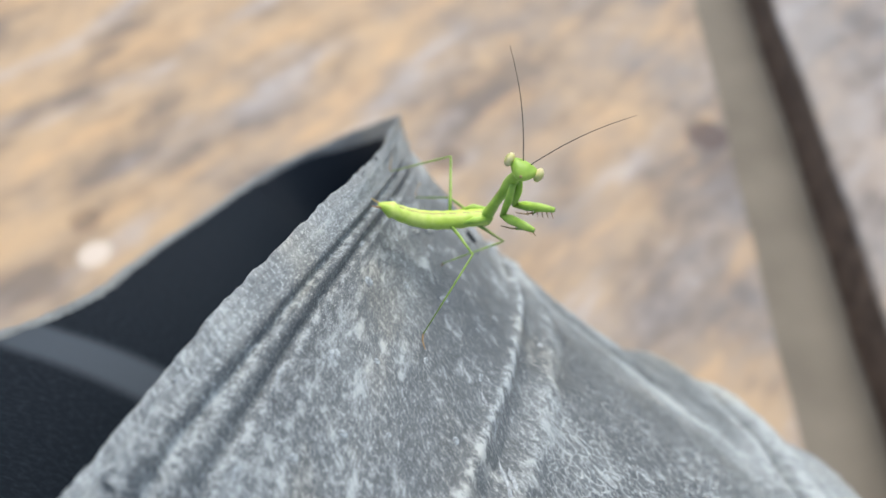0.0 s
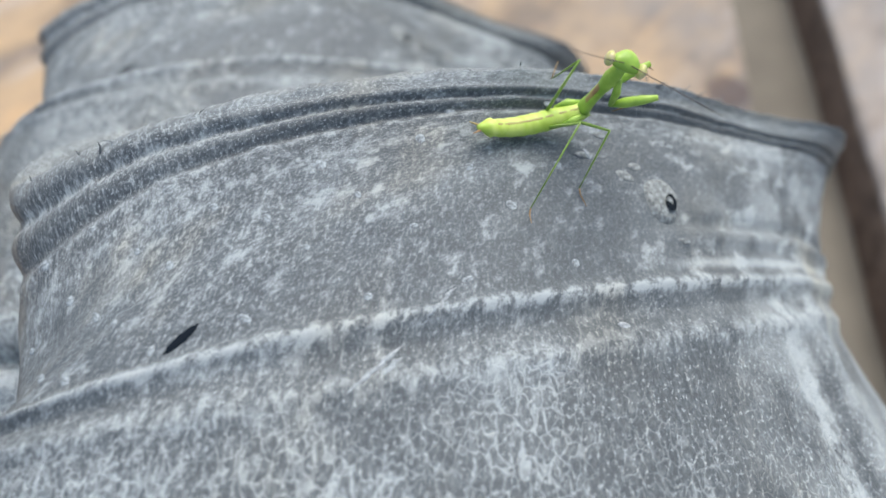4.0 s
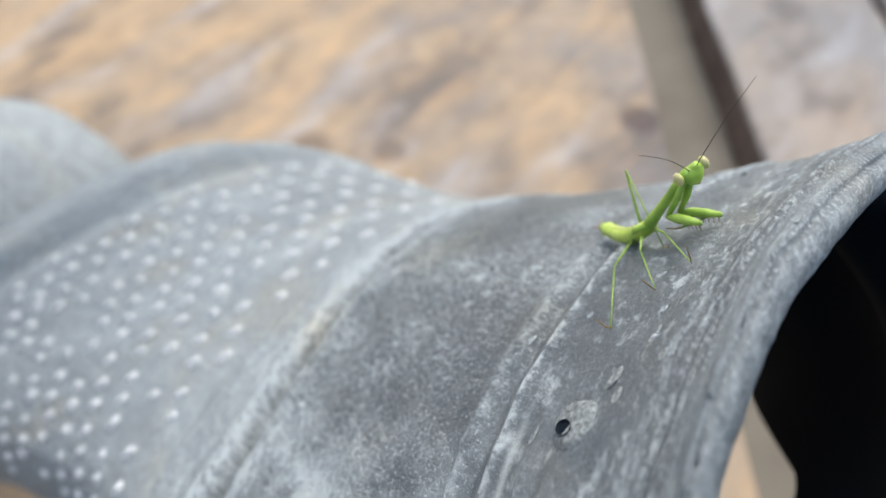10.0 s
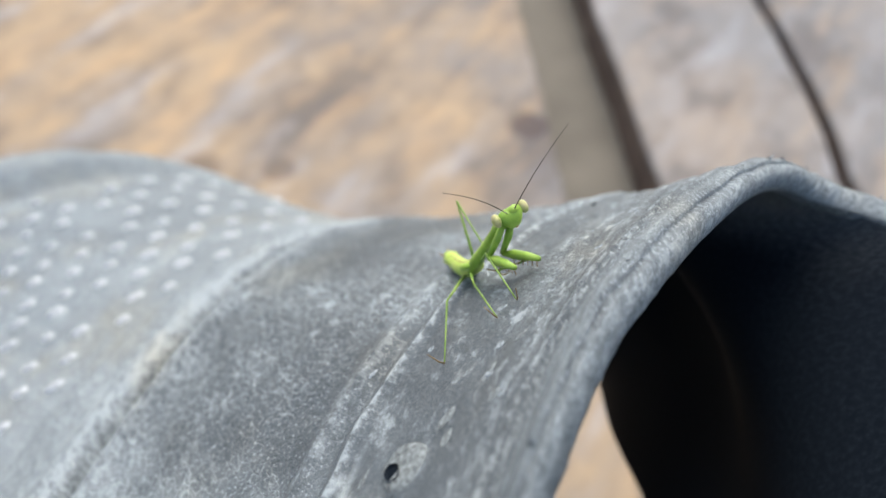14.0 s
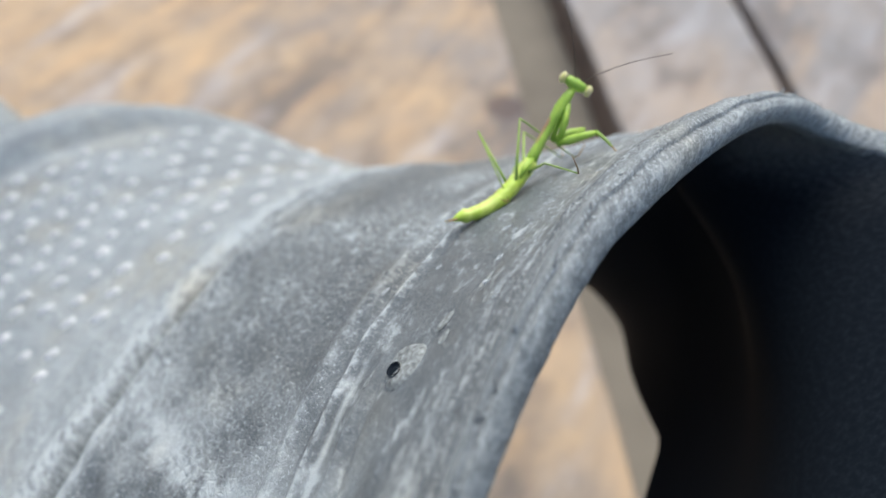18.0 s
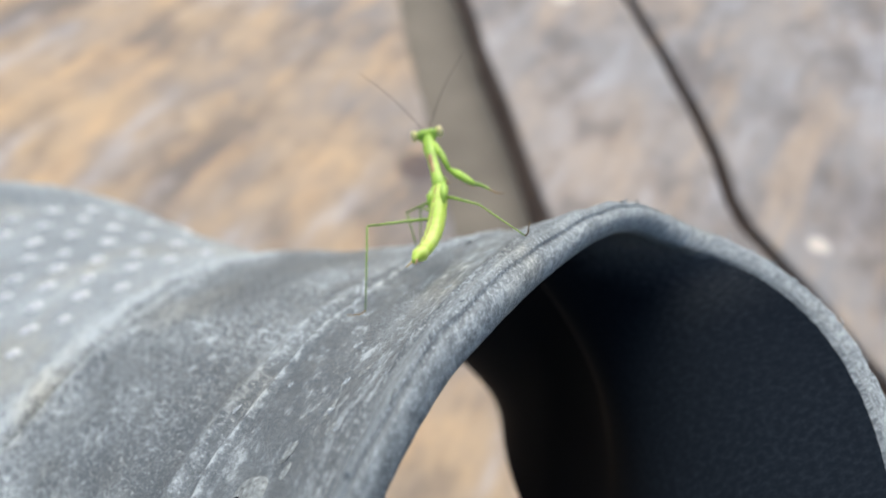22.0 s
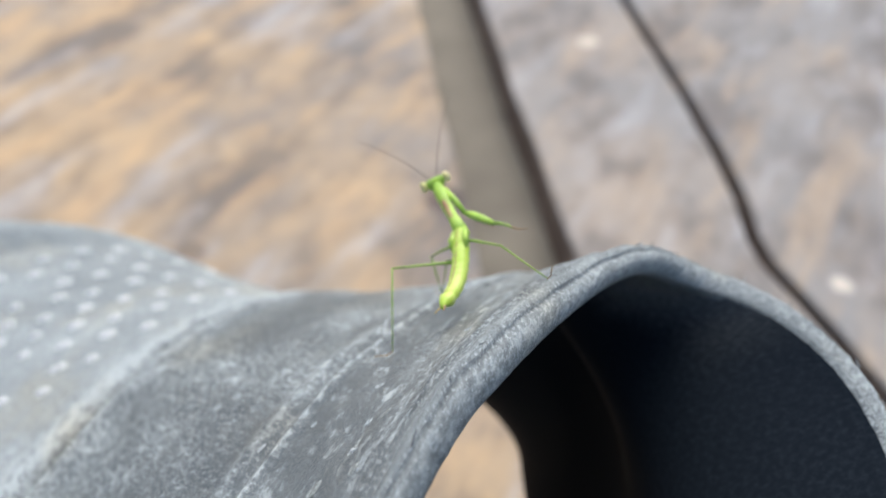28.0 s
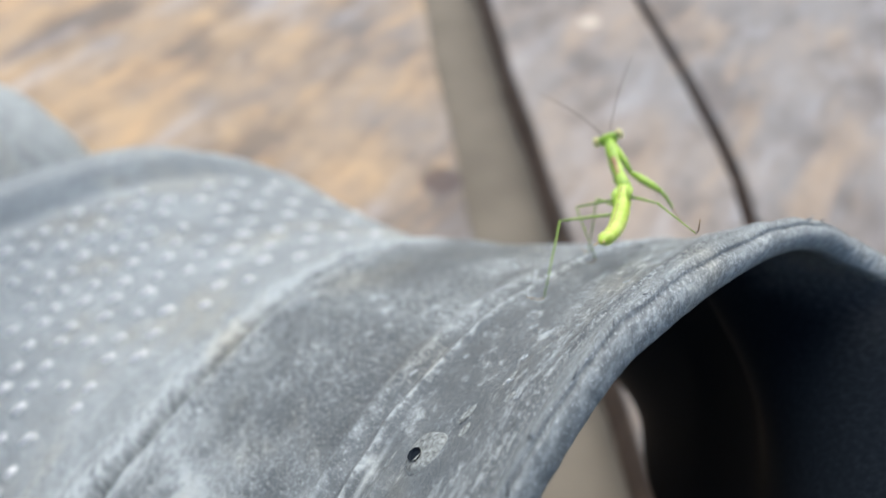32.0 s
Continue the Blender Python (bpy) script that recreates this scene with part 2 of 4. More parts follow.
    # the cuff between lip and seam is smoother: fewer specks, soft pale smudges instead
    cuff = maths(n, l, "SUBTRACT", step(n, l, down, 0.010, 0.020), step(n, l, down, 0.044, 0.066))
    grit = maths(n, l, "SUBTRACT", 0.5, maths(n, l, "MULTIPLY", cuff, 0.36))
    dust = maths(n, l, "MULTIPLY", dust, maths(n, l, "SUBTRACT", 1.0, maths(n, l, "MULTIPLY", cuff, 0.18)))
    dust = maths(n, l, "ADD", dust, maths(n, l, "MULTIPLY", step(n, l, speck, 0.57, 0.66), grit))
    smudge = step(n, l, noise_of(n, l, at, 165, 4, 0.62), 0.53, 0.71)
    dust = maths(n, l, "ADD", dust, maths(n, l, "MULTIPLY", maths(n, l, "MULTIPLY", smudge, cuff), 0.5))
    dust = maths(n, l, "ADD", dust, maths(n, l, "MULTIPLY", cuff, 0.07))
    # pale dirt caught along the seams and on the ribbed ankle; the first band paints light on the lip
    for place, wide, strong in ((-0.0045, 0.0055, 0.2), (0.0045, 0.0022, 0.5), (0.0112, 0.0018, 0.4), (0.0165, 0.005, 0.3), (0.0505, 0.0014, 0.75), (0.057, 0.0026, 0.30), (0.102, 0.0035, 0.55), (0.1125, 0.0035, 0.75), (0.121, 0.006, 0.4), (0.15, 0.05, 0.08)):
        off = maths(n, l, "ABSOLUTE", maths(n, l, "SUBTRACT", down, place))
        band = maths(n, l, "SUBTRACT", 1.0, step(n, l, off, 0.0, wide))
        dust = maths(n, l, "ADD", dust, maths(n, l, "MULTIPLY", maths(n, l, "MULTIPLY", band, step(n, l, hair_b, 0.38, 0.62)), strong))
    # the lit look of the rolled lip put into colour, and an even film of dust over the ankle
    lit_lip = maths(n, l, "MULTIPLY", maths(n, l, "SUBTRACT", 1.0, step(n, l, down, -0.001, 0.003)), maths(n, l, "SUBTRACT", step(n, l, around, 0.05, 0.11), step(n, l, around, 0.36, 0.42)))
    film_ankle = step(n, l, maths(n, l, "ADD", down, maths(n, l, "MULTIPLY", maths(n, l, "SUBTRACT", blotch, 0.5), 0.03)), 0.090, 0.125)
    dust = maths(n, l, "ADD", dust, maths(n, l, "ADD", maths(n, l, "MULTIPLY", lit_lip, 0.16), maths(n, l, "MULTIPLY", film_ankle, 0.27)))
    dust = step(n, l, dust, -0.10, 0.82)
    warm = step(n, l, noise_of(n, l, at, 30, 4), 0.5, 0.72)
    grey = mixed(n, l, warm, (0.395, 0.448, 0.452), (0.45, 0.465, 0.405))
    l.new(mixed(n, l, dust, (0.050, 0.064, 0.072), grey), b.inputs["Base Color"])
    l.new(step(n, l, dust, -1.0, 1.4), b.inputs["Roughness"])
    b.inputs["Specular IOR Level"].default_value = 0.4
    bump = n.new("ShaderNodeBump")
    bump.inputs["Strength"].default_value, bump.inputs["Distance"].default_value = 0.6, 0.0005
    high = maths(n, l, "ADD", fine, maths(n, l, "MULTIPLY", maths(n, l, "SUBTRACT", below, net), 0.6))
    l.new(high, bump.inputs["Height"])
    l.new(bump.outputs[0], b.inputs["Normal"])
    return m


def lining_skin():
    """Black fabric-backed lining; shade inside the shaft is put into its colour, greyer near the mouth."""
    m, n, l, b = material("boot_lining")
    uv = n.new("ShaderNodeUVMap")
    uv.uv_map = "skin"
    sep = n.new("ShaderNodeSeparateXYZ")
    l.new(uv.outputs[0], sep.inputs[0])
    speck = noise_of(n, l, uv.outputs[0], 900, 5, 0.7)
    cloud = noise_of(n, l, uv.outputs[0], 40, 4, 0.6)
    down = maths(n, l, "ADD", sep.outputs["Y"], maths(n, l, "MULTIPLY", cloud, 0.012))
    # an even near-black further down stands in for the deepening shade
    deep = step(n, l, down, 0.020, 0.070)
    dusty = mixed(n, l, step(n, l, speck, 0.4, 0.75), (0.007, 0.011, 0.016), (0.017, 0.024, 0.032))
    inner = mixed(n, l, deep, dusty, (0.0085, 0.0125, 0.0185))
    # grey band just inside the lip: its light, fading inwards, put into the colour
    mouth = maths(n, l, "SUBTRACT", 1.0, step(n, l, down, 0.008, 0.026))
    front = maths(n, l, "SUBTRACT", step(n, l, sep.outputs["X"], 0.09, 0.13), step(n, l, sep.outputs["X"], 0.27, 0.33))
    inner = mixed(n, l, maths(n, l, "MULTIPLY", mouth, front), inner, mixed(n, l, step(n, l, speck, 0.35, 0.7), (0.075, 0.088, 0.096), (0.19, 0.21, 0.215)))
    # the pale back seam
    seam = maths(n, l, "SUBTRACT", 1.0, step(n, l, maths(n, l, "ABSOLUTE", maths(n, l, "SUBTRACT", sep.outputs["X"], 0.402)), 0.004, 0.010))
    l.new(mixed(n, l, maths(n, l, "MULTIPLY", seam, 0.7), inner, (0.075, 0.095, 0.115)), b.inputs["Base Color"])
    b.inputs["Roughness"].default_value = 0.7
    b.inputs["Specular IOR Level"].default_value = 0.05
    return m


def wood_skin(name, tan, grey, bias, spots):
    """Weathered sawn timber: tan under grey, dark blotches, slanting saw marks, a few stains."""
    m, n, l, b = material(name)
    co = n.new("ShaderNodeTexCoord")
    at = co.outputs["Object"]
    sep = n.new("ShaderNodeSeparateXYZ")
    l.new(at, sep.inputs[0])
    cloud = noise_of(n, l, at, 8.0, 4, 0.6)
    marks = noise_of(n, l, at, 23, 4, 0.6, (1.0, 0.25, 1), -38)
    blots = noise_of(n, l, at, 15, 5, 0.62, (1.0, 0.55, 1), -34)
    grain = noise_of(n, l, at, 110, 5, 0.65, (1.0, 0.25, 1), -34)
    fac = maths(n, l, "ADD", maths(n, l, "MULTIPLY", sep.outputs["X"], 1.1), bias)
    fac = maths(n, l, "ADD", fac, maths(n, l, "MULTIPLY", maths(n, l, "SUBTRACT", cloud, 0.5), 3.2), True)
    col = mixed(n, l, fac, tan, grey)
    col = mixed(n, l, maths(n, l, "MULTIPLY", step(n, l, marks, 0.50, 0.70), 0.55), col, (0.40, 0.41, 0.42))
    col = mixed(n, l, maths(n, l, "MULTIPLY", step(n, l, blots, 0.43, 0.66), 0.76), col, (0.105, 0.092, 0.082))
    col = mixed(n, l, maths(n, l, "MULTIPLY", step(n, l, marks, 0.50, 0.30), 0.6), col, (tan[0] * 1.3, tan[1] * 1.18, tan[2] * 1.0))
    col = mixed(n, l, maths(n, l, "MULTIPLY", step(n, l, grain, 0.45, 0.7), 0.22), col, (0.2, 0.15, 0.11))
    for x, y, radius, tint, strong in spots:
        dist = n.new("ShaderNodeVectorMath")
        dist.operation = "DISTANCE"
        l.new(at, dist.inputs[0])
        dist.inputs[1].default_value = (x, y, 0)
        ragged = maths(n, l, "ADD", dist.outputs["Value"], maths(n, l, "MULTIPLY", maths(n, l, "SUBTRACT", grain, 0.5), radius * 0.8))
        near = maths(n, l, "SUBTRACT", 1.0, step(n, l, ragged, radius * 0.5, radius))
        col = mixed(n, l, maths(n, l, "MULTIPLY", near, strong), col, tint)
    l.new(col, b.inputs["Base Color"])
    b.inputs["Roughness"].default_value = 0.75
    bump = n.new("ShaderNodeBump")
    bump.inputs["Strength"].default_value, bump.inputs["Distance"].default_value = 0.5, 0.003
    l.new(maths(n, l, "ADD", marks, grain), bump.inputs["Height"])
    l.new(bump.outputs[0], b.inputs["Normal"])
    return m


def banded(name, low, high, rough, scale, axis_stretch=(1, 1, 1), sub=0.15):
    """Insect skin: two greens in soft bands."""
    m, n, l, b = material(name)
    co = n.new("ShaderNodeTexCoord")
    f = noise_of(n, l, co.outputs["Object"], scale, 3, 0.5, axis_stretch)
    l.new(mixed(n, l, step(n, l, f, 0.35, 0.65), low, high), b.inputs["Base Color"])
    b.inputs["Roughness"].default_value = rough
    b.inputs["Subsurface Weight"].default_value = sub
    b.inputs["Subsurface Radius"].default_value = (0.0008, 0.0010, 0.0003)
    return m


rubber = rubber_skin()
lining = lining_skin()
worn = plain("worn_dot", (0.52, 0.55, 0.55), 0.7, 0, 0.35, 900)
scrape = plain("scraped_rubber", (0.30, 0.34, 0.35), 0.7, 0, 0.45, 1600)
nubs = plain("dusty_nub", (0.25, 0.29, 0.30), 0.8, 0, 0.6, 2200)
ring = plain("eyelet_rim", (0.20, 0.225, 0.22), 0.8, 0, 0.6, 1500)
WHITE_MARK, DARK_MARK = (0.62, 0.56, 0.47), (0.06, 0.04, 0.035)
wood_tan = wood_skin("weathered_wood", (0.425, 0.313, 0.186), (0.205, 0.192, 0.176), 0.45,
                     ((-0.272, 0.31, 0.014, WHITE_MARK, 0.8), (0.156, 0.454, 0.022, DARK_MARK, 0.8), (-0.1, 0.42, 0.02, DARK_MARK, 0.55), (-0.04, 0.415, 0.017, DARK_MARK, 0.5), (-0.29, 0.34, 0.014, DARK_MARK, 0.5)))
wood_grey = wood_skin("grey_wood", (0.33, 0.28, 0.225), (0.225, 0.222, 0.213), 0.3,
                      ((0.426, 0.325, 0.010, WHITE_MARK, 0.8), (0.338, 0.685, 0.014, WHITE_MARK, 0.7)))
wood_edge = plain("wood_edge", (0.15, 0.105, 0.075), 0.8, 0, 0.4, 60)
joist_wood = plain("joist_wood", (0.165, 0.152, 0.12), 0.85, 0, 0.2, 14)
earth = plain("earth", (0.22, 0.2, 0.16), 0.9, 0, 0.15, 60)
green = banded("mantis_green", (0.24, 0.42, 0.045), (0.40, 0.60, 0.09), 0.42, 260)
lime = banded("abdomen_lime", (0.42, 0.60, 0.07), (0.56, 0.70, 0.16), 0.45, 420, (0.3, 1, 1))
saddle = banded("thorax_stripe", (0.34, 0.20, 0.10), (0.45, 0.35, 0.14), 0.5, 300)
leg_green = banded("leg_green", (0.17, 0.30, 0.04), (0.30, 0.44, 0.09), 0.45, 200)
tarsus_brown = banded("tarsus_brown", (0.20, 0.12, 0.05), (0.30, 0.2, 0.08), 0.5, 300)
eye_pale = banded("eye_pale", (0.50, 0.52, 0.16), (0.64, 0.58, 0.30), 0.3, 700, sub=0.1)
line_brown = banded("back_line_brown", (0.33, 0.30, 0.10), (0.42, 0.42, 0.12), 0.5, 300)
hair_dark = plain("antenna_brown", (0.07, 0.055, 0.04), 0.5, 0, 0.2, 900)


# ---- helpers for meshes ----
def link_mesh(name, bm, mat, parent=None, label="", smooth=True):
    me = bpy.data.meshes.new(name)
    bm.to_mesh(me)
    bm.free()
    me.materials.append(mat)
    if smooth:
        me.polygons.foreach_set("use_smooth", [True] * len(me.polygons))
    ob = new(name, me)
    ob.parent = parent
    if label:
        tagged(ob, label)
    return ob


def part(name, bm, mat, parent, label="", smooth=True):
    return link_mesh(name, bm, mat, parent, label, smooth)


def curve_at(table, d):
    """A smooth value from rows of (d, value, value ...)."""
    xs = [r[0] for r in table]
    return [float(np.interp(d, xs, [r[k] for r in table])) for k in range(1, len(table[0]))]


def tube(bm, path, radii, sides=10, flat=1.0):
    """A closed tapered tube along points; flat squeezes it in height."""
    loops = []
    last = None
    for k, (p, r) in enumerate(zip(path, radii)):
        a = Vector(path[max(0, k - 1)])
        b = Vector(path[min(len(path) - 1, k + 1)])
        y = (b - a).normalized()
        x = y.cross(Vector((0, 0, 1)))
        x = (last if x.length < 0.05 and last else x).normalized()
        last = x
        z = x.cross(y)
        loops.append([bm.verts.new(Vector(p) + (x * math.cos(t) + z * math.sin(t) * flat) * r) for t in (2 * math.pi * i / sides for i in range(sides))])
    for a, b in zip(loops, loops[1:]):
        for i in range(sides):
            bm.faces.new((a[i], a[(i + 1) % sides], b[(i + 1) % sides], b[i]))
    bm.faces.new(loops[0][::-1])
    bm.faces.new(loops[-1])
    bmesh.ops.recalc_face_normals(bm, faces=bm.faces)


# ---- boot: a rubber sheet rolled into a shaft that bends into the foot ----
# The outline at six distances below the rim, in metres; smooth in between.
BELOW = (0.0, 0.03, 0.06, 0.105, 0.17, 0.34)
FORM = {
    "shin_height": (0.0781, 0.0572, 0.0189, -0.0516, -0.1023, -0.2012),
    "shin_forward": (0.0442, 0.0469, 0.0583, 0.0848, 0.1109, 0.2300),
    "centre": (0.0507, 0.0440, 0.0438, 0.0448, 0.0254, 0.0326),
    "half_width": (0.0991, 0.0847, 0.0932, 0.0941, 0.0910, 0.0624),
    "side_height": (0.0737, 0.0535, 0.0210, -0.0339, -0.1045, -0.2533),
    "side_forward": (-0.0267, -0.0222, -0.0191, 0.0101, 0.0304, 0.1228),
    "side_lean": (0.0291, 0.0452, 0.0202, 0.0184, -0.0036, -0.0031),
    "side_skew": (-0.0445, -0.0459, -0.0321, 0.0098, 0.0508, 0.0802),
    "calf_height": (0.0865, 0.0495, 0.0130, -0.0525, -0.1187, -0.2996),
    "calf_forward": (-0.0461, -0.0348, -0.0401, -0.0361, -0.0222, 0.0438),
    "front_lean": (0.0159, 0.0120, 0.0188, 0.0242, 0.0128, 0.0208),
    "front_skew": (-0.0124, -0.0102, -0.0107, -0.0193, 0.0064, 0.0407),
    "calf_centre": (-0.0306, 0.0060, 0.0305, 0.0411, 0.0420, 0.0361),
    "back_lean": (0.0052, 0.0023, -0.0003, -0.0030, -0.0020, -0.0043),
    "back_skew": (-0.0347, -0.0095, 0.0000, 0.0057, 0.0041, -0.0001),
}
LONG = 0.288
START = -10.0


def spline(d):
    """Weights of the six stations at the distance d: a natural cubic spline."""
    n = len(BELOW)
    h = [b - a for a, b in zip(BELOW, BELOW[1:])]
    a, b = np.zeros((n, n)), np.zeros((n, n))
    a[0, 0] = a[-1, -1] = 1
    for i in range(1, n - 1):
        a[i, i - 1], a[i, i], a[i, i + 1] = h[i - 1], 2 * (h[i - 1] + h[i]), h[i]
        b[i, i - 1], b[i, i], b[i, i + 1] = 6 / h[i - 1], -6 / h[i - 1] - 6 / h[i], 6 / h[i]
    bend = np.linalg.solve(a, b)
    k = max(i for i in range(n - 1) if i == 0 or d > BELOW[i])
    p = (BELOW[k + 1] - d) / h[k]
    q = 1 - p
    w = (p**3 - p) * h[k] ** 2 / 6 * bend[k] + (q**3 - q) * h[k] ** 2 / 6 * bend[k + 1]
    w[k] += p
    w[k + 1] += q
    return w


form_cache = {}


def form_at(d):
    key = round(d, 6)
    if key not in form_cache:
        w = spline(d)
        form_cache[key] = {name: float(w @ np.array(v)) for name, v in FORM.items()}
    return form_cache[key]


def outline_at(phi, d):
    f = form_at(d)
    c, s = math.cos(radians(phi)), math.sin(radians(phi))
    front = (s + math.sqrt(s * s + 0.09) - 0.3) / 2
    back = front - s
    ys, zs = f["side_height"] + f["side_lean"] * c, f["side_forward"] + f["side_skew"] * c
    x = f["centre"] + f["half_width"] * c + f["calf_centre"] * back
    y = ys + (f["shin_height"] - ys) * front + (f["calf_height"] - ys) * back + (f["front_lean"] * front + f["back_lean"] * back) * c
    z = zs + (f["shin_forward"] - zs) * front + (f["calf_forward"] - zs) * back + (f["front_skew"] * front + f["back_skew"] * back) * c
    return Vector((x, y, z))


def boot_at(phi, d):
    """A point of the outer skin: phi degrees round the leg (90 at the shin), d metres below the rim."""
    p = outline_at(phi, d)
    corner = math.exp(-(((phi + 180) % 360 - 180) / 52) ** 2)
    if d < 0.06 and corner > 0.005:
        p = p.lerp(outline_at(phi, 0.0).lerp(outline_at(phi, 0.06), d / 0.06), corner)
    if phi > 170:
        drop = 0.007 * math.exp(-((phi - 272) / 24) ** 2 - (d / 0.04) ** 2)
        p = p + (outline_at(phi, 0.04) - outline_at(phi, 0.0)).normalized() * drop
    if phi < 108 and d < 0.05:
        # the lip falls away past the shin
        a = (108 - phi) / 15
        w = min(1.0, max(0.0, (phi - 42) / 34))
        p = p + Vector((0, 0, -1)) * (0.0055 * a * a / (a + 0.6) * w * w * (3 - 2 * w) * math.exp(-(d / 0.020) ** 2))
    turned = (phi + 180) % 360 - 180
    if turned < 100 and d < 0.16:
        # the inner side of the leg stands out below the rim
        w = min(1.0, (0.16 - d) / 0.06)
        p = p + Vector((1, 0, 0)) * (0.013 * w * w * (3 - 2 * w) * math.exp(-((turned - 22) / 32) ** 2))
    if d > 0.115 and phi < 110:
        # the ankle swells towards the instep
        swell = (d - 0.115) / 0.07
        p = p + Vector((0.75, -0.35, 0.3)) * (0.10 * (0.5 * swell * swell if swell < 1 else swell - 0.5) * math.exp(-((phi - 6) / 38) ** 2))
    return p


def normal_at(phi, d):
    wide = 4 + 8 * math.exp(-(d / 0.02) ** 2)
    du = boot_at(phi + wide, d) - boot_at(phi - wide, d)
    reach = 0.010 + 0.022 * math.exp(-(d / 0.03) ** 2)
    dd = boot_at(phi, min(LONG, d + reach)) - boot_at(phi, max(0, d - reach * 0.6))
    return dd.cross(du).normalized() * -1


def skin(phi, d, out=0.0):
    return boot_at(phi, d) + normal_at(phi, d) * out


def end_at(d):
    """Where the rubber stops behind: whole at the rim, torn away towards the heel."""
    return max(160.0, 285.0 - 740.0 * d, 350.0 - 5200.0 * max(0.0, d - 0.064))


def bead(phi, d):
    """Distance below the rim along the beads of the lip, which run out downwards towards the front seam."""
    fall = max(0.0, 145.0 - phi) * min(1.0, max(0.0, (phi - 10.0) / 50.0))
    return d - 0.00014 * fall * math.exp(-(d / 0.026) ** 2)


def lip_width(phi):
    """The rolled lip is broad over the shin and narrow behind."""
    return 0.0034 + 0.0046 * math.exp(-((phi - 140) / 56) ** 4)


def start_at(d):
    """Where the rubber begins behind: the sheet runs further round below the ankle."""
    w = min(1.0, max(0.0, (d - 0.075) / 0.05))
    return START - 55.0 * w * w * (3 - 2 * w)


def relief(d, phi=90.0):
    """The rolled lip, the seam under the cuff and the double seam over the ankle."""
    h = 0.0
    e = bead(phi, d)
    for at, high, wide in ((0.0015, 0.0005, 0.0012), (0.0040, -0.0009, 0.0009), (0.0066, 0.0005, 0.0013), (0.0095, -0.0007, 0.0010)):
        h += high * math.exp(-((e - at) / wide) ** 2)
    for at, high, wide in ((0.0505, 0.0010, 0.0010), (0.0535, -0.0005, 0.0010), (0.057, 0.0008, 0.0014), (0.101, 0.0020, 0.0035), (0.114, 0.0026, 0.004), (0.124, -0.0010, 0.002), (0.131, 0.0016, 0.003), (0.258, -0.0025, 0.004), (0.272, 0.0040, 0.007)):
        h += high * math.exp(-((d - at) / wide) ** 2)
    h -= 0.0062 * math.exp(-((d - 0.1075) / 0.0015) ** 2) * min(1.0, max(0.0, (150 - phi) / 25))
    if d > 0.046:
        h += 0.0024 * min(1.0, (d - 0.046) / 0.008) * max(0.0, 1 - max(0.0, d - 0.08) / 0.03) * math.exp(-((phi - 56) / 2.6) ** 2)
    if phi < 82:
        h += (0.0010 * math.exp(-((d - 0.0440) / 0.0009) ** 2) - 0.0011 * math.exp(-((d - 0.0417) / 0.0009) ** 2)) * min(1.0, (82 - phi) / 8)
    return h


def uneven(phi, d):
    return 0.0006 * noise.noise(Vector((phi * 0.03, d * 25, 3.1))) + 0.0005 * noise.noise(Vector((phi * 0.25, d * 160, 1.7)))


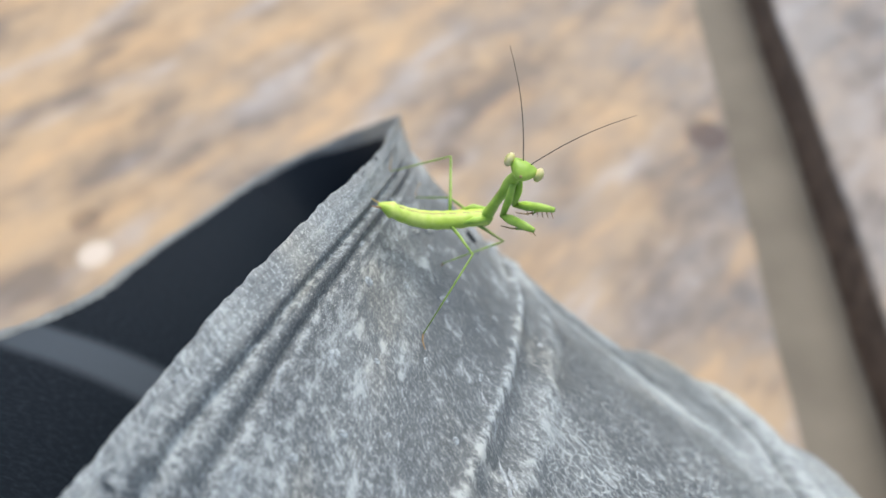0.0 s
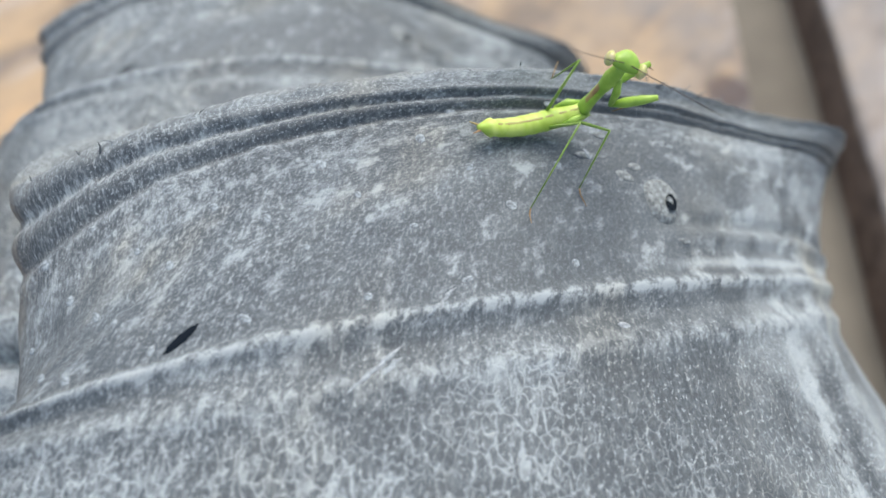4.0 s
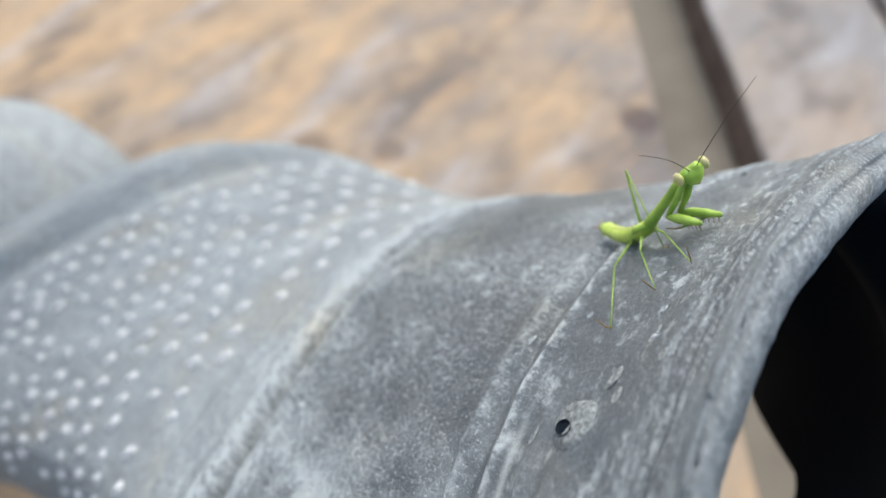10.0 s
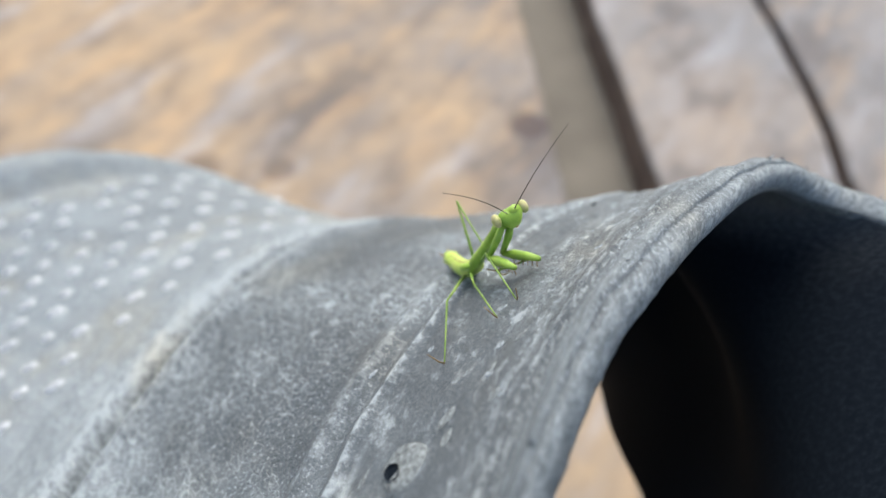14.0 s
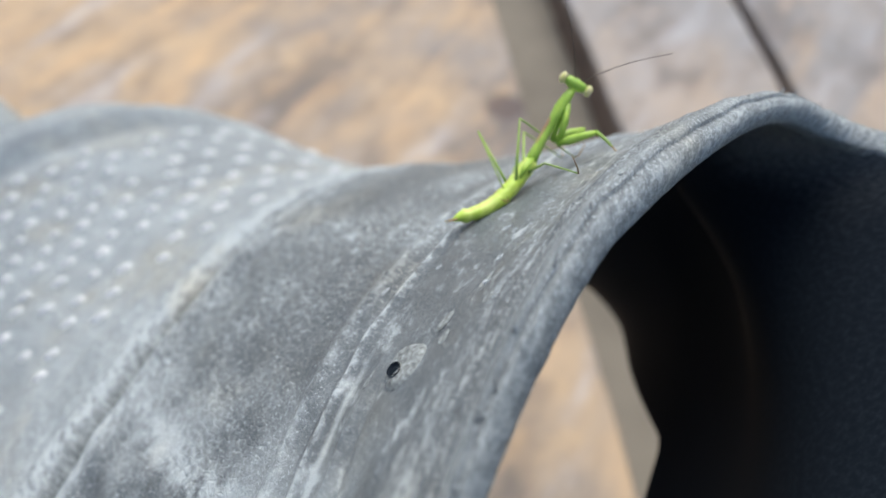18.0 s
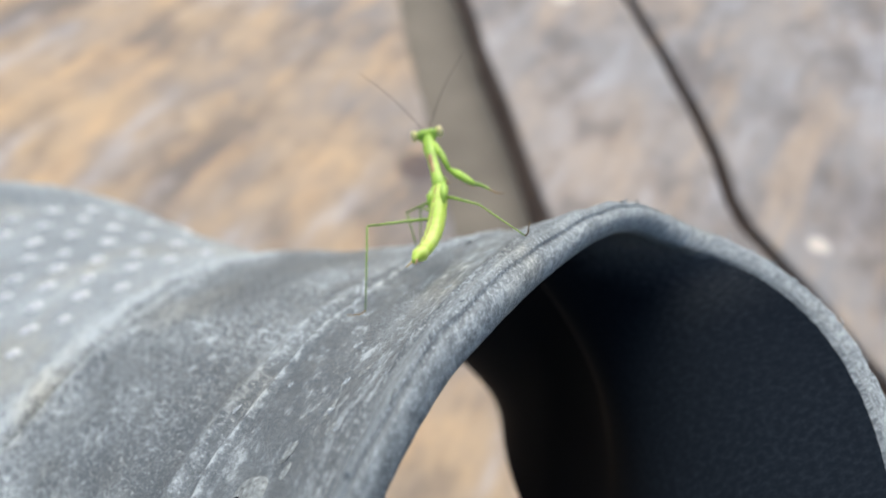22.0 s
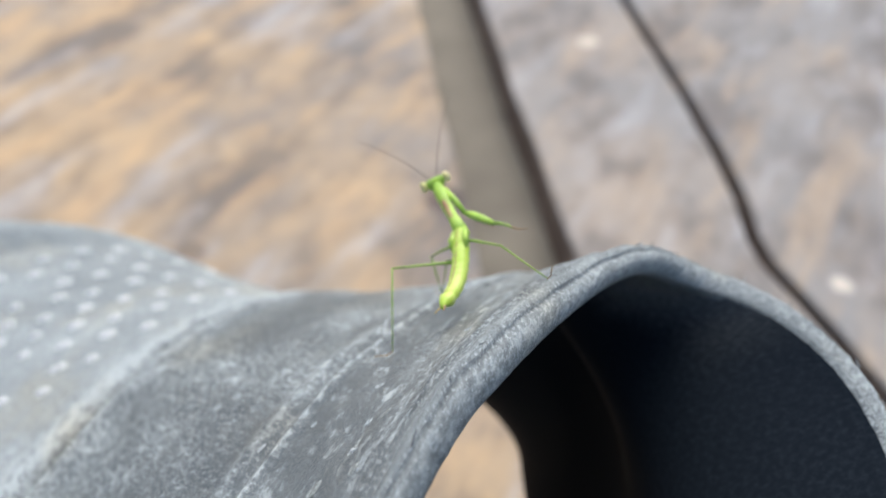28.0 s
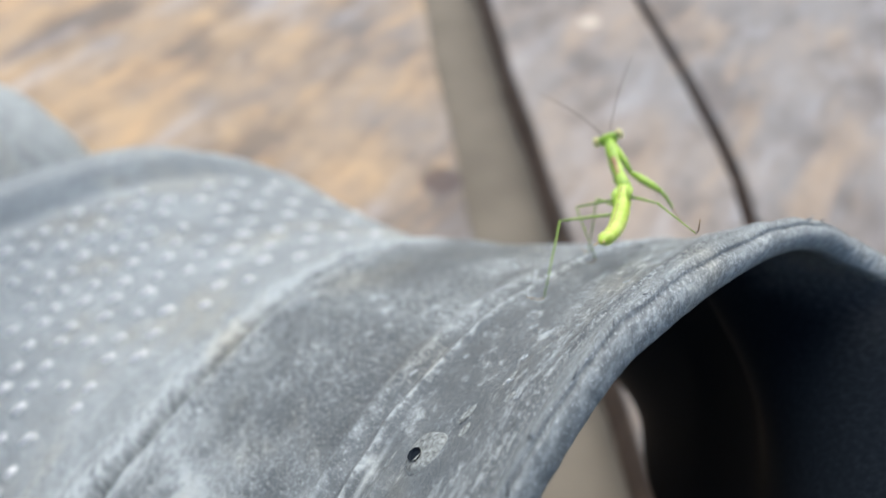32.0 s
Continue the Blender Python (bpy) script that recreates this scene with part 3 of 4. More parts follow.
def make_boot(label, length):
    boot = tagged(new("rubber_boot"), label, "boot")
    nu, nd = 360, 230
    thick = 0.0034
    # rows lie closer along the rim and the seams
    fine = np.linspace(0, length, 2000)
    close = 1 / (fine + 0.012) + 45 * np.exp(-((fine - 0.111) / 0.014) ** 2) + 30 * np.exp(-((fine - 0.053) / 0.006) ** 2) + 6
    close = np.concatenate(([0.0], np.cumsum(close[:-1])))
    ds = [float(d) for d in np.interp(np.linspace(0, close[-1], nd + 1), close, fine)]
    middle = sum((boot_at(a, 0.012) for a in range(0, 360, 20)), Vector()) / 18
    bm = bmesh.new()
    uv = bm.loops.layers.uv.new("skin")
    spot = {}
    grid = []
    for side in (0, 1):
        rows = []
        for d in ds:
            row = []
            for k in range(nu + 1):
                phi = start_at(d) + (end_at(d) - start_at(d)) * k / nu
                # the lip is frayed a little
                fray = (0.0003 * noise.noise(Vector((phi * 0.5, 0, 7.7))) + 0.0004 * noise.noise(Vector((phi * 1.9, 0, 2.7)))) * max(0.0, 1 - d / 0.004)
                inner = -thick - (lip_width(phi) - thick) * math.exp(-(d / 0.006) ** 2)
                inner -= 0.0035 * math.exp(-((d - 0.1075) / 0.004) ** 2) * min(1.0, max(0.0, (158 - phi) / 25))
                p = skin(phi, d, relief(d, phi) + uneven(phi, d) if side == 0 else inner)
                if side:
                    turn = math.exp(-(d / 0.012) ** 2)
                    p = p.lerp(boot_at(phi, d) + (middle - boot_at(phi, d)).normalized() * -inner, turn)
                v = bm.verts.new(p + Vector((0, fray, 0)))
                spot[v] = (phi * 0.00155, bead(phi, d))
                row.append(v)
            rows.append(row)
        grid.append(rows)
    o, i = grid
    # the thick rolled lip between the outer and the inner skin
    lip = [o[0]]
    for j in range(1, 13):
        w = j / 13
        row = []
        for k in range(nu + 1):
            phi = START + (end_at(0.0) - START) * k / nu
            up = (boot_at(phi, 0.0) - boot_at(phi, 0.002)).normalized()
            crown = 0.34 * lip_width(phi) * math.sin(math.pi * w) ** 0.8 - 0.0010 * math.exp(-((w - 0.23) / 0.045) ** 2)
            rag = 0.00018 * noise.noise(Vector((phi * 0.8, j * 0.9, 5.0)))
            v = bm.verts.new(o[0][k].co.lerp(i[0][k].co, w) + up * (crown + rag))
            spot[v] = (phi * 0.00155, -0.0075 * w)
            row.append(v)
        lip.append(row)
    lip.append(i[0])

    def face(verts, inner):
        f = bm.faces.new(verts)
        f.material_index = inner
        for loop in f.loops:
            loop[uv].uv = spot[loop.vert]

    for side, rows in enumerate(grid):
        for a, b in zip(rows, rows[1:]):
            for k in range(nu):
                q = (a[k], a[k + 1], b[k + 1], b[k])
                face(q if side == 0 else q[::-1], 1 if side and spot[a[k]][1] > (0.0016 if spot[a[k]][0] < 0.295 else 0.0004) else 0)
    for k in range(nu):
        for a, b in zip(lip, lip[1:]):
            face((a[k + 1], a[k], b[k], b[k + 1]), 0)
        face((o[-1][k], o[-1][k + 1], i[-1][k + 1], i[-1][k]), 1)
    for j in range(nd):
        face((o[j][0], o[j + 1][0], i[j + 1][0], i[j][0]), 1)
        face((o[j + 1][-1], o[j][-1], i[j][-1], i[j + 1][-1]), 1)
    shaft = part("shaft", bm, rubber, boot, "dusty black rubber shaft with stitched cuff")
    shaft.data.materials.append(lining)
    return boot


def on_skin(phi, d, out=0.0, turn=0.0):
    """A pose on the rubber: z outwards, y up the leg."""
    n = normal_at(phi, d)
    up = boot_at(phi, max(0, d - 0.002)) - boot_at(phi, d + 0.002)
    x = up.cross(n).normalized()
    y = n.cross(x).normalized()
    m = Matrix((x, y, n)).transposed().to_4x4()
    m.translation = boot_at(phi, d) + n * (out + relief(d, phi) + uneven(phi, d))
    return m @ pose(0, 0, 0, 0, 0, turn)


def blob_mesh(name, rx, ry, rz, mat, sharp=0.0):
    """A small low bump of 6 x 3 faces with its foot sunk."""
    me = bpy.data.meshes.new(name)
    verts, faces = [], []
    for j, (r, h) in enumerate(((1.0, -0.25), (0.86, 0.45), (0.45, 0.92))):
        for k in range(8):
            a = 2 * math.pi * k / 8
            stretch = 1 + sharp * abs(math.cos(a)) ** 3
            verts.append((rx * r * math.cos(a) * stretch, ry * r * math.sin(a), rz * h))
    verts.append((0, 0, rz))
    for j in range(2):
        for k in range(8):
            faces.append((j * 8 + k, j * 8 + (k + 1) % 8, (j + 1) * 8 + (k + 1) % 8, (j + 1) * 8 + k))
    faces += [(16 + k, 16 + (k + 1) % 8, 24) for k in range(8)]
    me.from_pydata(verts, [], faces)
    me.materials.append(mat)
    me.polygons.foreach_set("use_smooth", [True] * len(me.polygons))
    return me


def dress_boot(boot, length):
    """The eyelet, the nubs of the cuff and the grip dots over the ankle."""
    rng = random.Random(4)
    # eyelet: a raised worn ring; a near-black patch on it paints the hole's shade
    bm = bmesh.new()
    rings = [(0.0003, 0.0004), (0.0022, 0.00042), (0.0030, 0.00042), (0.0036, 0.0002), (0.0041, -0.0004)]
    loops = [[bm.verts.new((r * math.cos(a) * (1 + 0.06 * math.sin(3 * a)), 1.1 * r * math.sin(a), h + 0.0001 * math.sin(2 * a))) for a in (2 * math.pi * k / 28 for k in range(28))] for r, h in rings]
    for a, b in zip(loops, loops[1:]):
        for k in range(28):
            bm.faces.new((a[k], b[k], b[(k + 1) % 28], a[(k + 1) % 28]))
    bm.faces.new(loops[0])
    eye = part("eyelet", bm, ring, boot, "worn pale eyelet disc in the cuff")
    eye.matrix_basis = on_skin(EYELET[0], EYELET[1], 0.0002)
    bm = bmesh.new()
    rim = [bm.verts.new((0.0013 + 0.0012 * math.cos(a), -0.0004 + 0.0017 * math.sin(a), 0.0008)) for a in (2 * math.pi * k / 24 for k in range(24))]
    low = [bm.verts.new((0.0013 + 0.0009 * math.cos(a), -0.0004 + 0.0013 * math.sin(a), 0.0004)) for a in (2 * math.pi * k / 24 for k in range(24))]
    for k in range(24):
        bm.faces.new((rim[k], rim[(k + 1) % 24], low[(k + 1) % 24], low[k]))
    bm.faces.new(low)
    part("eyelet_hole_shade", bm, lining, eye, "dark hole", False)
    nub = blob_mesh("nub", 0.0012, 0.0009, 0.00018, nubs)
    for j in range(5):
        for i in range(-2, 9):
            phi, d = 154 - 11 * i - 7.3 * j + rng.uniform(-0.9, 0.9), 0.012 + 0.0088 * j + rng.uniform(-0.0009, 0.0009)
            if phi < 90 or phi > 172 or rng.random() < 0.06:
                continue
            ob = new("nub", nub)
            ob.parent = boot
            ob.matrix_basis = on_skin(phi, d, -0.0001, rng.uniform(-40, 40)) @ Matrix.Diagonal((rng.uniform(0.6, 1.2), rng.uniform(0.6, 1.2), 1, 1))
    dot = blob_mesh("grip_dot", 0.0020, 0.0031, 0.0013, worn)
    # moulded flat: a lattice seen square on from one side of the mould
    across, along = Vector((-0.736, 0.214, -0.642)), Vector((-0.585, 0.276, 0.763))
    grid = []
    for k in range(0, 84):
        for r in range(0, 50):
            phi, d = 1.5 * k, 0.146 + 0.0022 * r
            if d > min(0.252, length - 0.004):
                continue
            p = boot_at(phi, d)
            grid.append((p.dot(across), p.dot(along), phi, d))
    spots = np.array(grid) if grid else np.zeros((0, 4))
    for i in range(-20, 21):
        for j in range(-50, 51):
            u, v = 0.0122 * i, 0.0064 * (j + 0.5 * (i % 2))
            if not len(spots):
                break
            off = (spots[:, 0] - u) ** 2 + (spots[:, 1] - v) ** 2
            for k in np.argsort(off)[:1]:
                if off[k] > 0.0016 ** 2 or rng.random() < 0.04:
                    continue
                n = normal_at(spots[k, 2], spots[k, 3])
                if n.dot(across.cross(along)) < 0.12:
                    continue
                y = across + along * 0.35
                y = (y - n * y.dot(n)).normalized()
                m = Matrix((y.cross(n), y, n)).transposed().to_4x4()
                m.translation = boot_at(spots[k, 2], spots[k, 3]) + n * (relief(spots[k, 3], spots[k, 2]) + uneven(spots[k, 2], spots[k, 3]))
                ob = new("grip_dot", dot)
                ob.parent = boot
                ob.matrix_basis = m @ Matrix.Diagonal((rng.uniform(0.75, 1.1), rng.uniform(0.8, 1.15), 1, 1))
    # frayed threads along the rim
    for k in range(56):
        phi = rng.uniform(70, 250)
        root = skin(phi, 0.0004, relief(0.0, phi) - rng.uniform(0.0, 0.0012))
        up = (boot_at(phi, 0.0) - boot_at(phi, 0.01)).normalized()
        along = (boot_at(phi + 2, 0.0) - boot_at(phi, 0.0)).normalized()
        lean, long = rng.uniform(-1.6, 1.6), rng.uniform(0.0008, 0.0026)
        bend = normal_at(phi, 0.0) * rng.uniform(-0.4, 0.7)
        pts = [root - up * 0.0008, root + (up + along * lean * 0.4) * long * 0.5, root + (up + along * lean + bend).normalized() * long]
        bm = bmesh.new()
        tube(bm, pts, [0.00022, 0.00016, 0.00006], 5)
        part("frayed_thread", bm, rubber if k % 3 else nubs, boot)
    for start, stop, wide in STREAKS:
        if stop[1] > length - 0.003:
            continue
        bm = bmesh.new()
        pts = []
        for k in range(13):
            w = k / 12
            phi, d = start[0] + (stop[0] - start[0]) * w + rng.uniform(-0.25, 0.25), start[1] + (stop[1] - start[1]) * w
            pts.append(skin(phi, d, relief(d, phi) + uneven(phi, d) - wide * 0.35))
        tube(bm, pts, [wide * (0.25 + math.sin(math.pi * k / 12)) * rng.uniform(0.5, 1.0) for k in range(13)], 6)
        part("scratch", bm, scrape, boot, "pale scratch")
    # the dark fleck, pits and scuffs
    for phi, d, long, wide, turn, mat, name in SCARS:
        if d > length - 0.003:
            continue
        me = blob_mesh(name, long / 2, wide / 2, 0.0001, mat, 0.2)
        ob = new(name, me)
        ob.parent = boot
        ob.matrix_basis = on_skin(phi, d, 0.0001, turn)


def add_toe(boot):
    """The rounded toe of the foot, beyond the ankle, with a welt round it."""
    bm = bmesh.new()
    uv = bm.loops.layers.uv.new("skin")
    bmesh.ops.create_uvsphere(bm, u_segments=48, v_segments=32, radius=1)
    for v in bm.verts:
        welt = 1 + 0.035 * math.exp(-((v.co.z + 0.1) / 0.05) ** 2) - 0.02 * math.exp(-((v.co.z - 0.08) / 0.05) ** 2)
        v.co = Vector((v.co.x * 0.084 * welt, v.co.y * 0.084 * welt, v.co.z * 0.12))
    for f in bm.faces:
        for loop in f.loops:
            loop[uv].uv = (loop.vert.co.x * 0.8 + 0.3, loop.vert.co.z * 0.6 + 0.3)
    toe = part("toe", bm, rubber, boot, "rounded dusty rubber toe")
    toe.matrix_basis = Matrix.Translation((0.124, -0.343, 0.268)) @ Vector((-0.34, -0.94, 0.08)).to_track_quat("Z", "Y").to_matrix().to_4x4()


EYELET = (80.8, 0.0378)
SCARS = (
    (131.8, 0.0468, 0.0052, 0.0014, 65, lining, "fleck"), (97.6, 0.0749, 0.0012, 0.0010, 0, lining, "pit"), (112.1, 0.0843, 0.0009, 0.0008, 0, lining, "pit"),
    (101.6, 0.1028, 0.0014, 0.0010, 0, lining, "pit"), (88.9, 0.106, 0.0032, 0.0012, 10, lining, "pit"), (77.0, 0.102, 0.0012, 0.0009, 0, lining, "pit"),
    (86.4, 0.0332, 0.0036, 0.0020, 10, ring, "scuff"), (85.0, 0.0312, 0.0026, 0.0016, 30, ring, "scuff"), (92.0, 0.0287, 0.0042, 0.0012, 25, ring, "scuff"), (97.4, 0.0250, 0.0024, 0.0012, 10, ring, "scuff"),
    (91.0, 0.0235, 0.0022, 0.0014, 30, ring, "scuff"), (78.2, 0.0447, 0.0030, 0.0010, 10, ring, "scuff"), (87.7, 0.0549, 0.0020, 0.0012, 0, scrape, "scuff"),
)
STREAKS = (((113.8, 0.0580), (108.4, 0.0525), 0.0005), ((107.9, 0.0520), (104.6, 0.0476), 0.0004), ((142.0, 0.0560), (141.0, 0.0640), 0.0003), ((110.6, 0.0565), (109.2, 0.0545), 0.0005), ((92.5, 0.0270), (91.2, 0.0300), 0.0005), ((100.0, 0.0560), (98.0, 0.0545), 0.0003))
boot = make_boot("worn black rubber boot, dusty grey, torn open at the heel", LONG)
dress_boot(boot, LONG)
add_toe(boot)
other_boot = make_boot("second worn rubber boot of the pair, dusty grey-black", 0.15)
dress_boot(other_boot, 0.15)


# ---- mantis ----
def limb(name, path, radii, mat, parent, label="", sides=8):
    bm = bmesh.new()
    tube(bm, path, radii, sides)
    return part(name, bm, mat, parent, label)


BODY, NECK = 0.0185, 0.0150
FEMUR = {"middle": 0.0100, "hind": 0.0125}
SHIN = {"middle": 0.0115, "hind": 0.0150}


def make_mantis():
    """The body lies along y from the tail at -BODY to the waist at 0; the upright forebody turns about the waist."""
    m = tagged(new("praying_mantis"), "young lime-green praying mantis walking on the boot", "insect")
    bm = bmesh.new()
    path, radii = [], []
    for k in range(33):
        s = k / 32
        sag = -0.0022 * math.sin(math.pi * min(1, s * 1.05)) * (0.6 + 0.6 * s)
        path.append((0, -BODY * s, sag - 0.0002))
        r = 0.00112 + 0.00060 * math.sin(math.pi * min(1, 0.22 + s * 0.75)) if s < 0.86 else 0.00150 * (1.02 - s) / 0.16 + 0.0002
        radii.append(r * (1 + 0.035 * math.cos(2 * math.pi * s * 9)))
    tube(bm, path, radii, 14, 0.85)
    abdomen = part("abdomen", bm, lime, m, "ringed yellow-green abdomen")
    bm = bmesh.new()
    tube(bm, [(x, y, z + r * 0.80) for (x, y, z), r in list(zip(path, radii))[1:27]], [0.00028] * 26, 6, 0.4)
    part("back_line", bm, line_brown, abdomen, "faint brown line down the back")
    for s in (-1, 1):
        limb("cercus", [(s * 0.0004, -BODY + 0.0006, -0.0003), (s * 0.001, -BODY - 0.0012, 0.0003)], [0.00022, 0.00008], saddle, abdomen)
        limb("wing_pad", [(s * 0.0010, 0.0006, 0.0004), (s * 0.0016, -0.0022, 0.0001), (s * 0.0017, -0.0042, -0.0008)], [0.0004, 0.0007, 0.0002], green, abdomen)
    bm = bmesh.new()
    spine = [(0, -0.0014, -0.0003), (0, 0.001, 0.0001), (0, 0.0042, 0.0002), (0, 0.0078, 0.0002), (0, 0.0108, 0.0003), (0, 0.0132, 0.0002), (0, NECK, 0)]
    tube(bm, spine, [0.0013, 0.00135, 0.00105, 0.00105, 0.0014, 0.00115, 0.0008], 12, 0.75)
    chest = part("prothorax", bm, green, m, "slender green forebody with a brown stripe")
    bm = bmesh.new()
    tube(bm, [(0, -0.001, 0.00085), (0, 0.0042, 0.00084), (0, 0.0085, 0.00088), (0, 0.0122, 0.0009)], [0.0003, 0.0005, 0.00055, 0.00025], 8, 0.35)
    part("stripe", bm, saddle, chest, "brown stripe down the back")
    # head: a dumb-bell bar with an eye at each end, tapering to the mouth
    bm = bmesh.new()
    bmesh.ops.create_uvsphere(bm, u_segments=18, v_segments=12, radius=1)
    for v in bm.verts:
        x, y, z = v.co
        narrow = 0.40 + 0.60 * (z + 1) / 2
        x = math.copysign(abs(x) ** 0.7, x)
        v.co = Vector((x * 0.0029 * narrow, y * 0.00110 + 0.0004, z * 0.0017 - 0.0005))
    head = part("head", bm, green, m, "green triangular head")
    for s in (-1, 1):
        bm = bmesh.new()
        bmesh.ops.create_uvsphere(bm, u_segments=14, v_segments=10, radius=1)
        for v in bm.verts:
            v.co = Vector((v.co.x * 0.00075 + s * 0.00250, v.co.y * 0.00108 + 0.00040, v.co.z * 0.00115 + 0.0002))
        part("eye", bm, eye_pale, head, "pale yellowish compound eye")
        tip = Vector((s * 0.0105, 0.0115, 0.0095))
        pts = [Vector((s * 0.0004, 0.0009, 0.0003)).lerp(tip, t) + Vector((-s * 0.0004, 0.0005, 0.0004)) * math.sin(math.pi * t) for t in (k / 12 for k in range(13))]
        limb("antenna", pts, [0.00009 - 0.000004 * k for k in range(13)], hair_dark, head, "thread-thin brown antenna", 6)
    limb("mouthpart", [(0, 0.0006, -0.0015), (0, 0.0009, -0.0022)], [0.0004, 0.0002], saddle, head)
    fore, legs, arms = [], {}, {}
    for s in (-1, 1):
        coxa = limb("foreleg", [(s * 0.0009, 0.0122, -0.0003), (s * 0.0013, 0.0090, -0.0014), (s * 0.0016, 0.0052, -0.0022)], [0.0005, 0.00066, 0.00045], green, m, "folded green grasping foreleg")
        femur = limb("femur", [(0, 0, 0), (0, 0.0022, 0.0001), (0, 0.0048, 0.0001), (0, 0.0072, 0)], [0.0004, 0.00082, 0.00074, 0.00042], green, coxa)
        tibia = limb("tibia", [(0, 0, 0), (0, 0.0016, 0.0003), (0, 0.0036, 0.0001), (0, 0.0044, -0.0003)], [0.0004, 0.00034, 0.00024, 0.0001], leg_green, coxa)
        for k in range(6):
            y = 0.0024 + 0.0044 * k / 5
            bm = bmesh.new()
            tube(bm, [(0.0001, y, -0.0005), (0.0002, y + 0.0003, -0.0014)], [0.00012, 0.00004], 5)
            spine_part = part("spine", bm, tarsus_brown, coxa)
            arms.setdefault(s, []).append(spine_part)
        tarsus = limb("fore_tarsus", [(0, 0.0040, -0.0001), (0.0001, 0.0058, -0.0002), (0, 0.0078, 0.0003)], [0.00015, 0.00012, 0.00006], tarsus_brown, coxa, "", 6)
        arms[s] = (femur, tibia, tarsus, arms[s])
        fore.append(coxa)
        side = "left" if s < 0 else "right"
        for which, hip in (("middle", (s * 0.0010, -0.0018, -0.0012)), ("hind", (s * 0.0011, -0.0058, -0.0022))):
            a, b = FEMUR[which], SHIN[which]
            thigh = limb(which + "_femur", [(0, 0, 0), (0, 0.35 * a, 0.0001), (0, a, 0)], [0.00030, 0.00028, 0.00017], leg_green, m, "thin green upper leg")
            shin = limb(which + "_tibia", [(0, 0, 0), (0, 0.5 * b, 0), (0, b, 0)], [0.00017, 0.00014, 0.00010], leg_green, m, "thin lower leg, green to brown")
            limb("tarsus", [(0, b, 0), (0, b + 0.0006, 0.0010), (0, b + 0.0008, 0.0034)], [0.00013, 0.00012, 0.00006], tarsus_brown, shin, "brown foot", 6)
            legs[which + "_" + side] = (thigh, shin, Vector(hip), a, b)
    return m, chest, head, fore, legs, arms


mantis, chest, head, fore, legs, arms = make_mantis()


# ---- deck ----
def slab(name, corners, top, thick, mat, label=""):
    bm = bmesh.new()
    up = [bm.verts.new((x, y, top)) for x, y in corners]
    lo = [bm.verts.new((x, y, top - thick)) for x, y in corners]
    bm.faces.new(up)
    bm.faces.new(lo[::-1])
    for k in range(len(corners)):
        j = (k + 1) % len(corners)
        bm.faces.new((up[j], up[k], lo[k], lo[j]))
    ob = link_mesh(name, bm, mat, None, label, False)
    return tagged(ob, kind="structure")


def plank(edge_left, edge_right, y0, y1, mat, label):
    """A plank between two wavering edges, with rounded arrises and a thickness."""
    n = 90
    bm = bmesh.new()
    prof = ((0.0, -0.045), (0.0, -0.004), (0.0012, -0.0012), (0.004, 0.0))
    rows = []
    for k in range(n + 1):
        y = y0 + (y1 - y0) * k / n
        xl, xr = edge_left(y), edge_right(y)
        left = [bm.verts.new((xl + dx, y, z)) for dx, z in prof]
        right = [bm.verts.new((xr - dx, y, z)) for dx, z in prof[::-1]]
        rows.append(left + right)
    for a, b in zip(rows, rows[1:]):
        for q in range(len(a) - 1):
            f = bm.faces.new((a[q], b[q], b[q + 1], a[q + 1]))
            f.material_index = 1 if q in (0, len(a) - 2) else 0
        bm.faces.new((a[-1], b[-1], b[0], a[0]))
    bm.faces.new(rows[0])
    bm.faces.new(rows[-1][::-1])
    bmesh.ops.recalc_face_normals(bm, faces=bm.faces)
    ob = link_mesh("plank", bm, mat, None, label, False)
    ob.data.materials.append(wood_edge)
    return tagged(ob, kind="structure")


def waver(x, amount, seed):
    return lambda y: x + amount * noise.noise(Vector((y * 9, seed, 0))) + 0.35 * amount * noise.noise(Vector((y * 40, seed, 5)))


def crack_line(y):
    """The split that wanders along the right-hand board."""
    base = curve_at(((-0.6, 0.42), (0.2, 0.41), (0.28, 0.400), (0.35, 0.384), (0.375, 0.385), (0.43, 0.395), (0.5, 0.400), (0.6, 0.404), (0.77, 0.406), (1.6, 0.41)), y)[0]
    return base + 0.002 * noise.noise(Vector((y * 22, 2.2, 0)))


plank(waver(-0.82, 0.004, 1.0), waver(0.172, 0.003, 2.0), -0.6, 1.6, wood_tan, "weathered tan wooden plank with dark stains")
plank(waver(0.243, 0.003, 3.0), lambda y: crack_line(y) - 0.0052, -0.6, 1.6, wood_grey, "weathered grey-brown wooden plank, split lengthwise")
plank(lambda y: crack_line(y) + 0.0052, waver(1.3, 0.004, 4.0), -0.6, 1.6, wood_grey, "weathered grey-brown wooden plank beside the split")
plank(waver(-1.9, 0.004, 6.0), waver(-0.88, 0.004, 5.0), -0.6, 1.6, wood_tan, "weathered tan wooden plank")
slab("joist", [(0.05, -0.6), (0.5, -0.6), (0.5, 1.6), (0.05, 1.6)], -0.046, 0.12, joist_wood, "dull olive-brown beam under the planks")
slab("ground", [(-40, -40), (40, -40), (40, 40), (-40, 40)], -0.17, 0.1, earth)


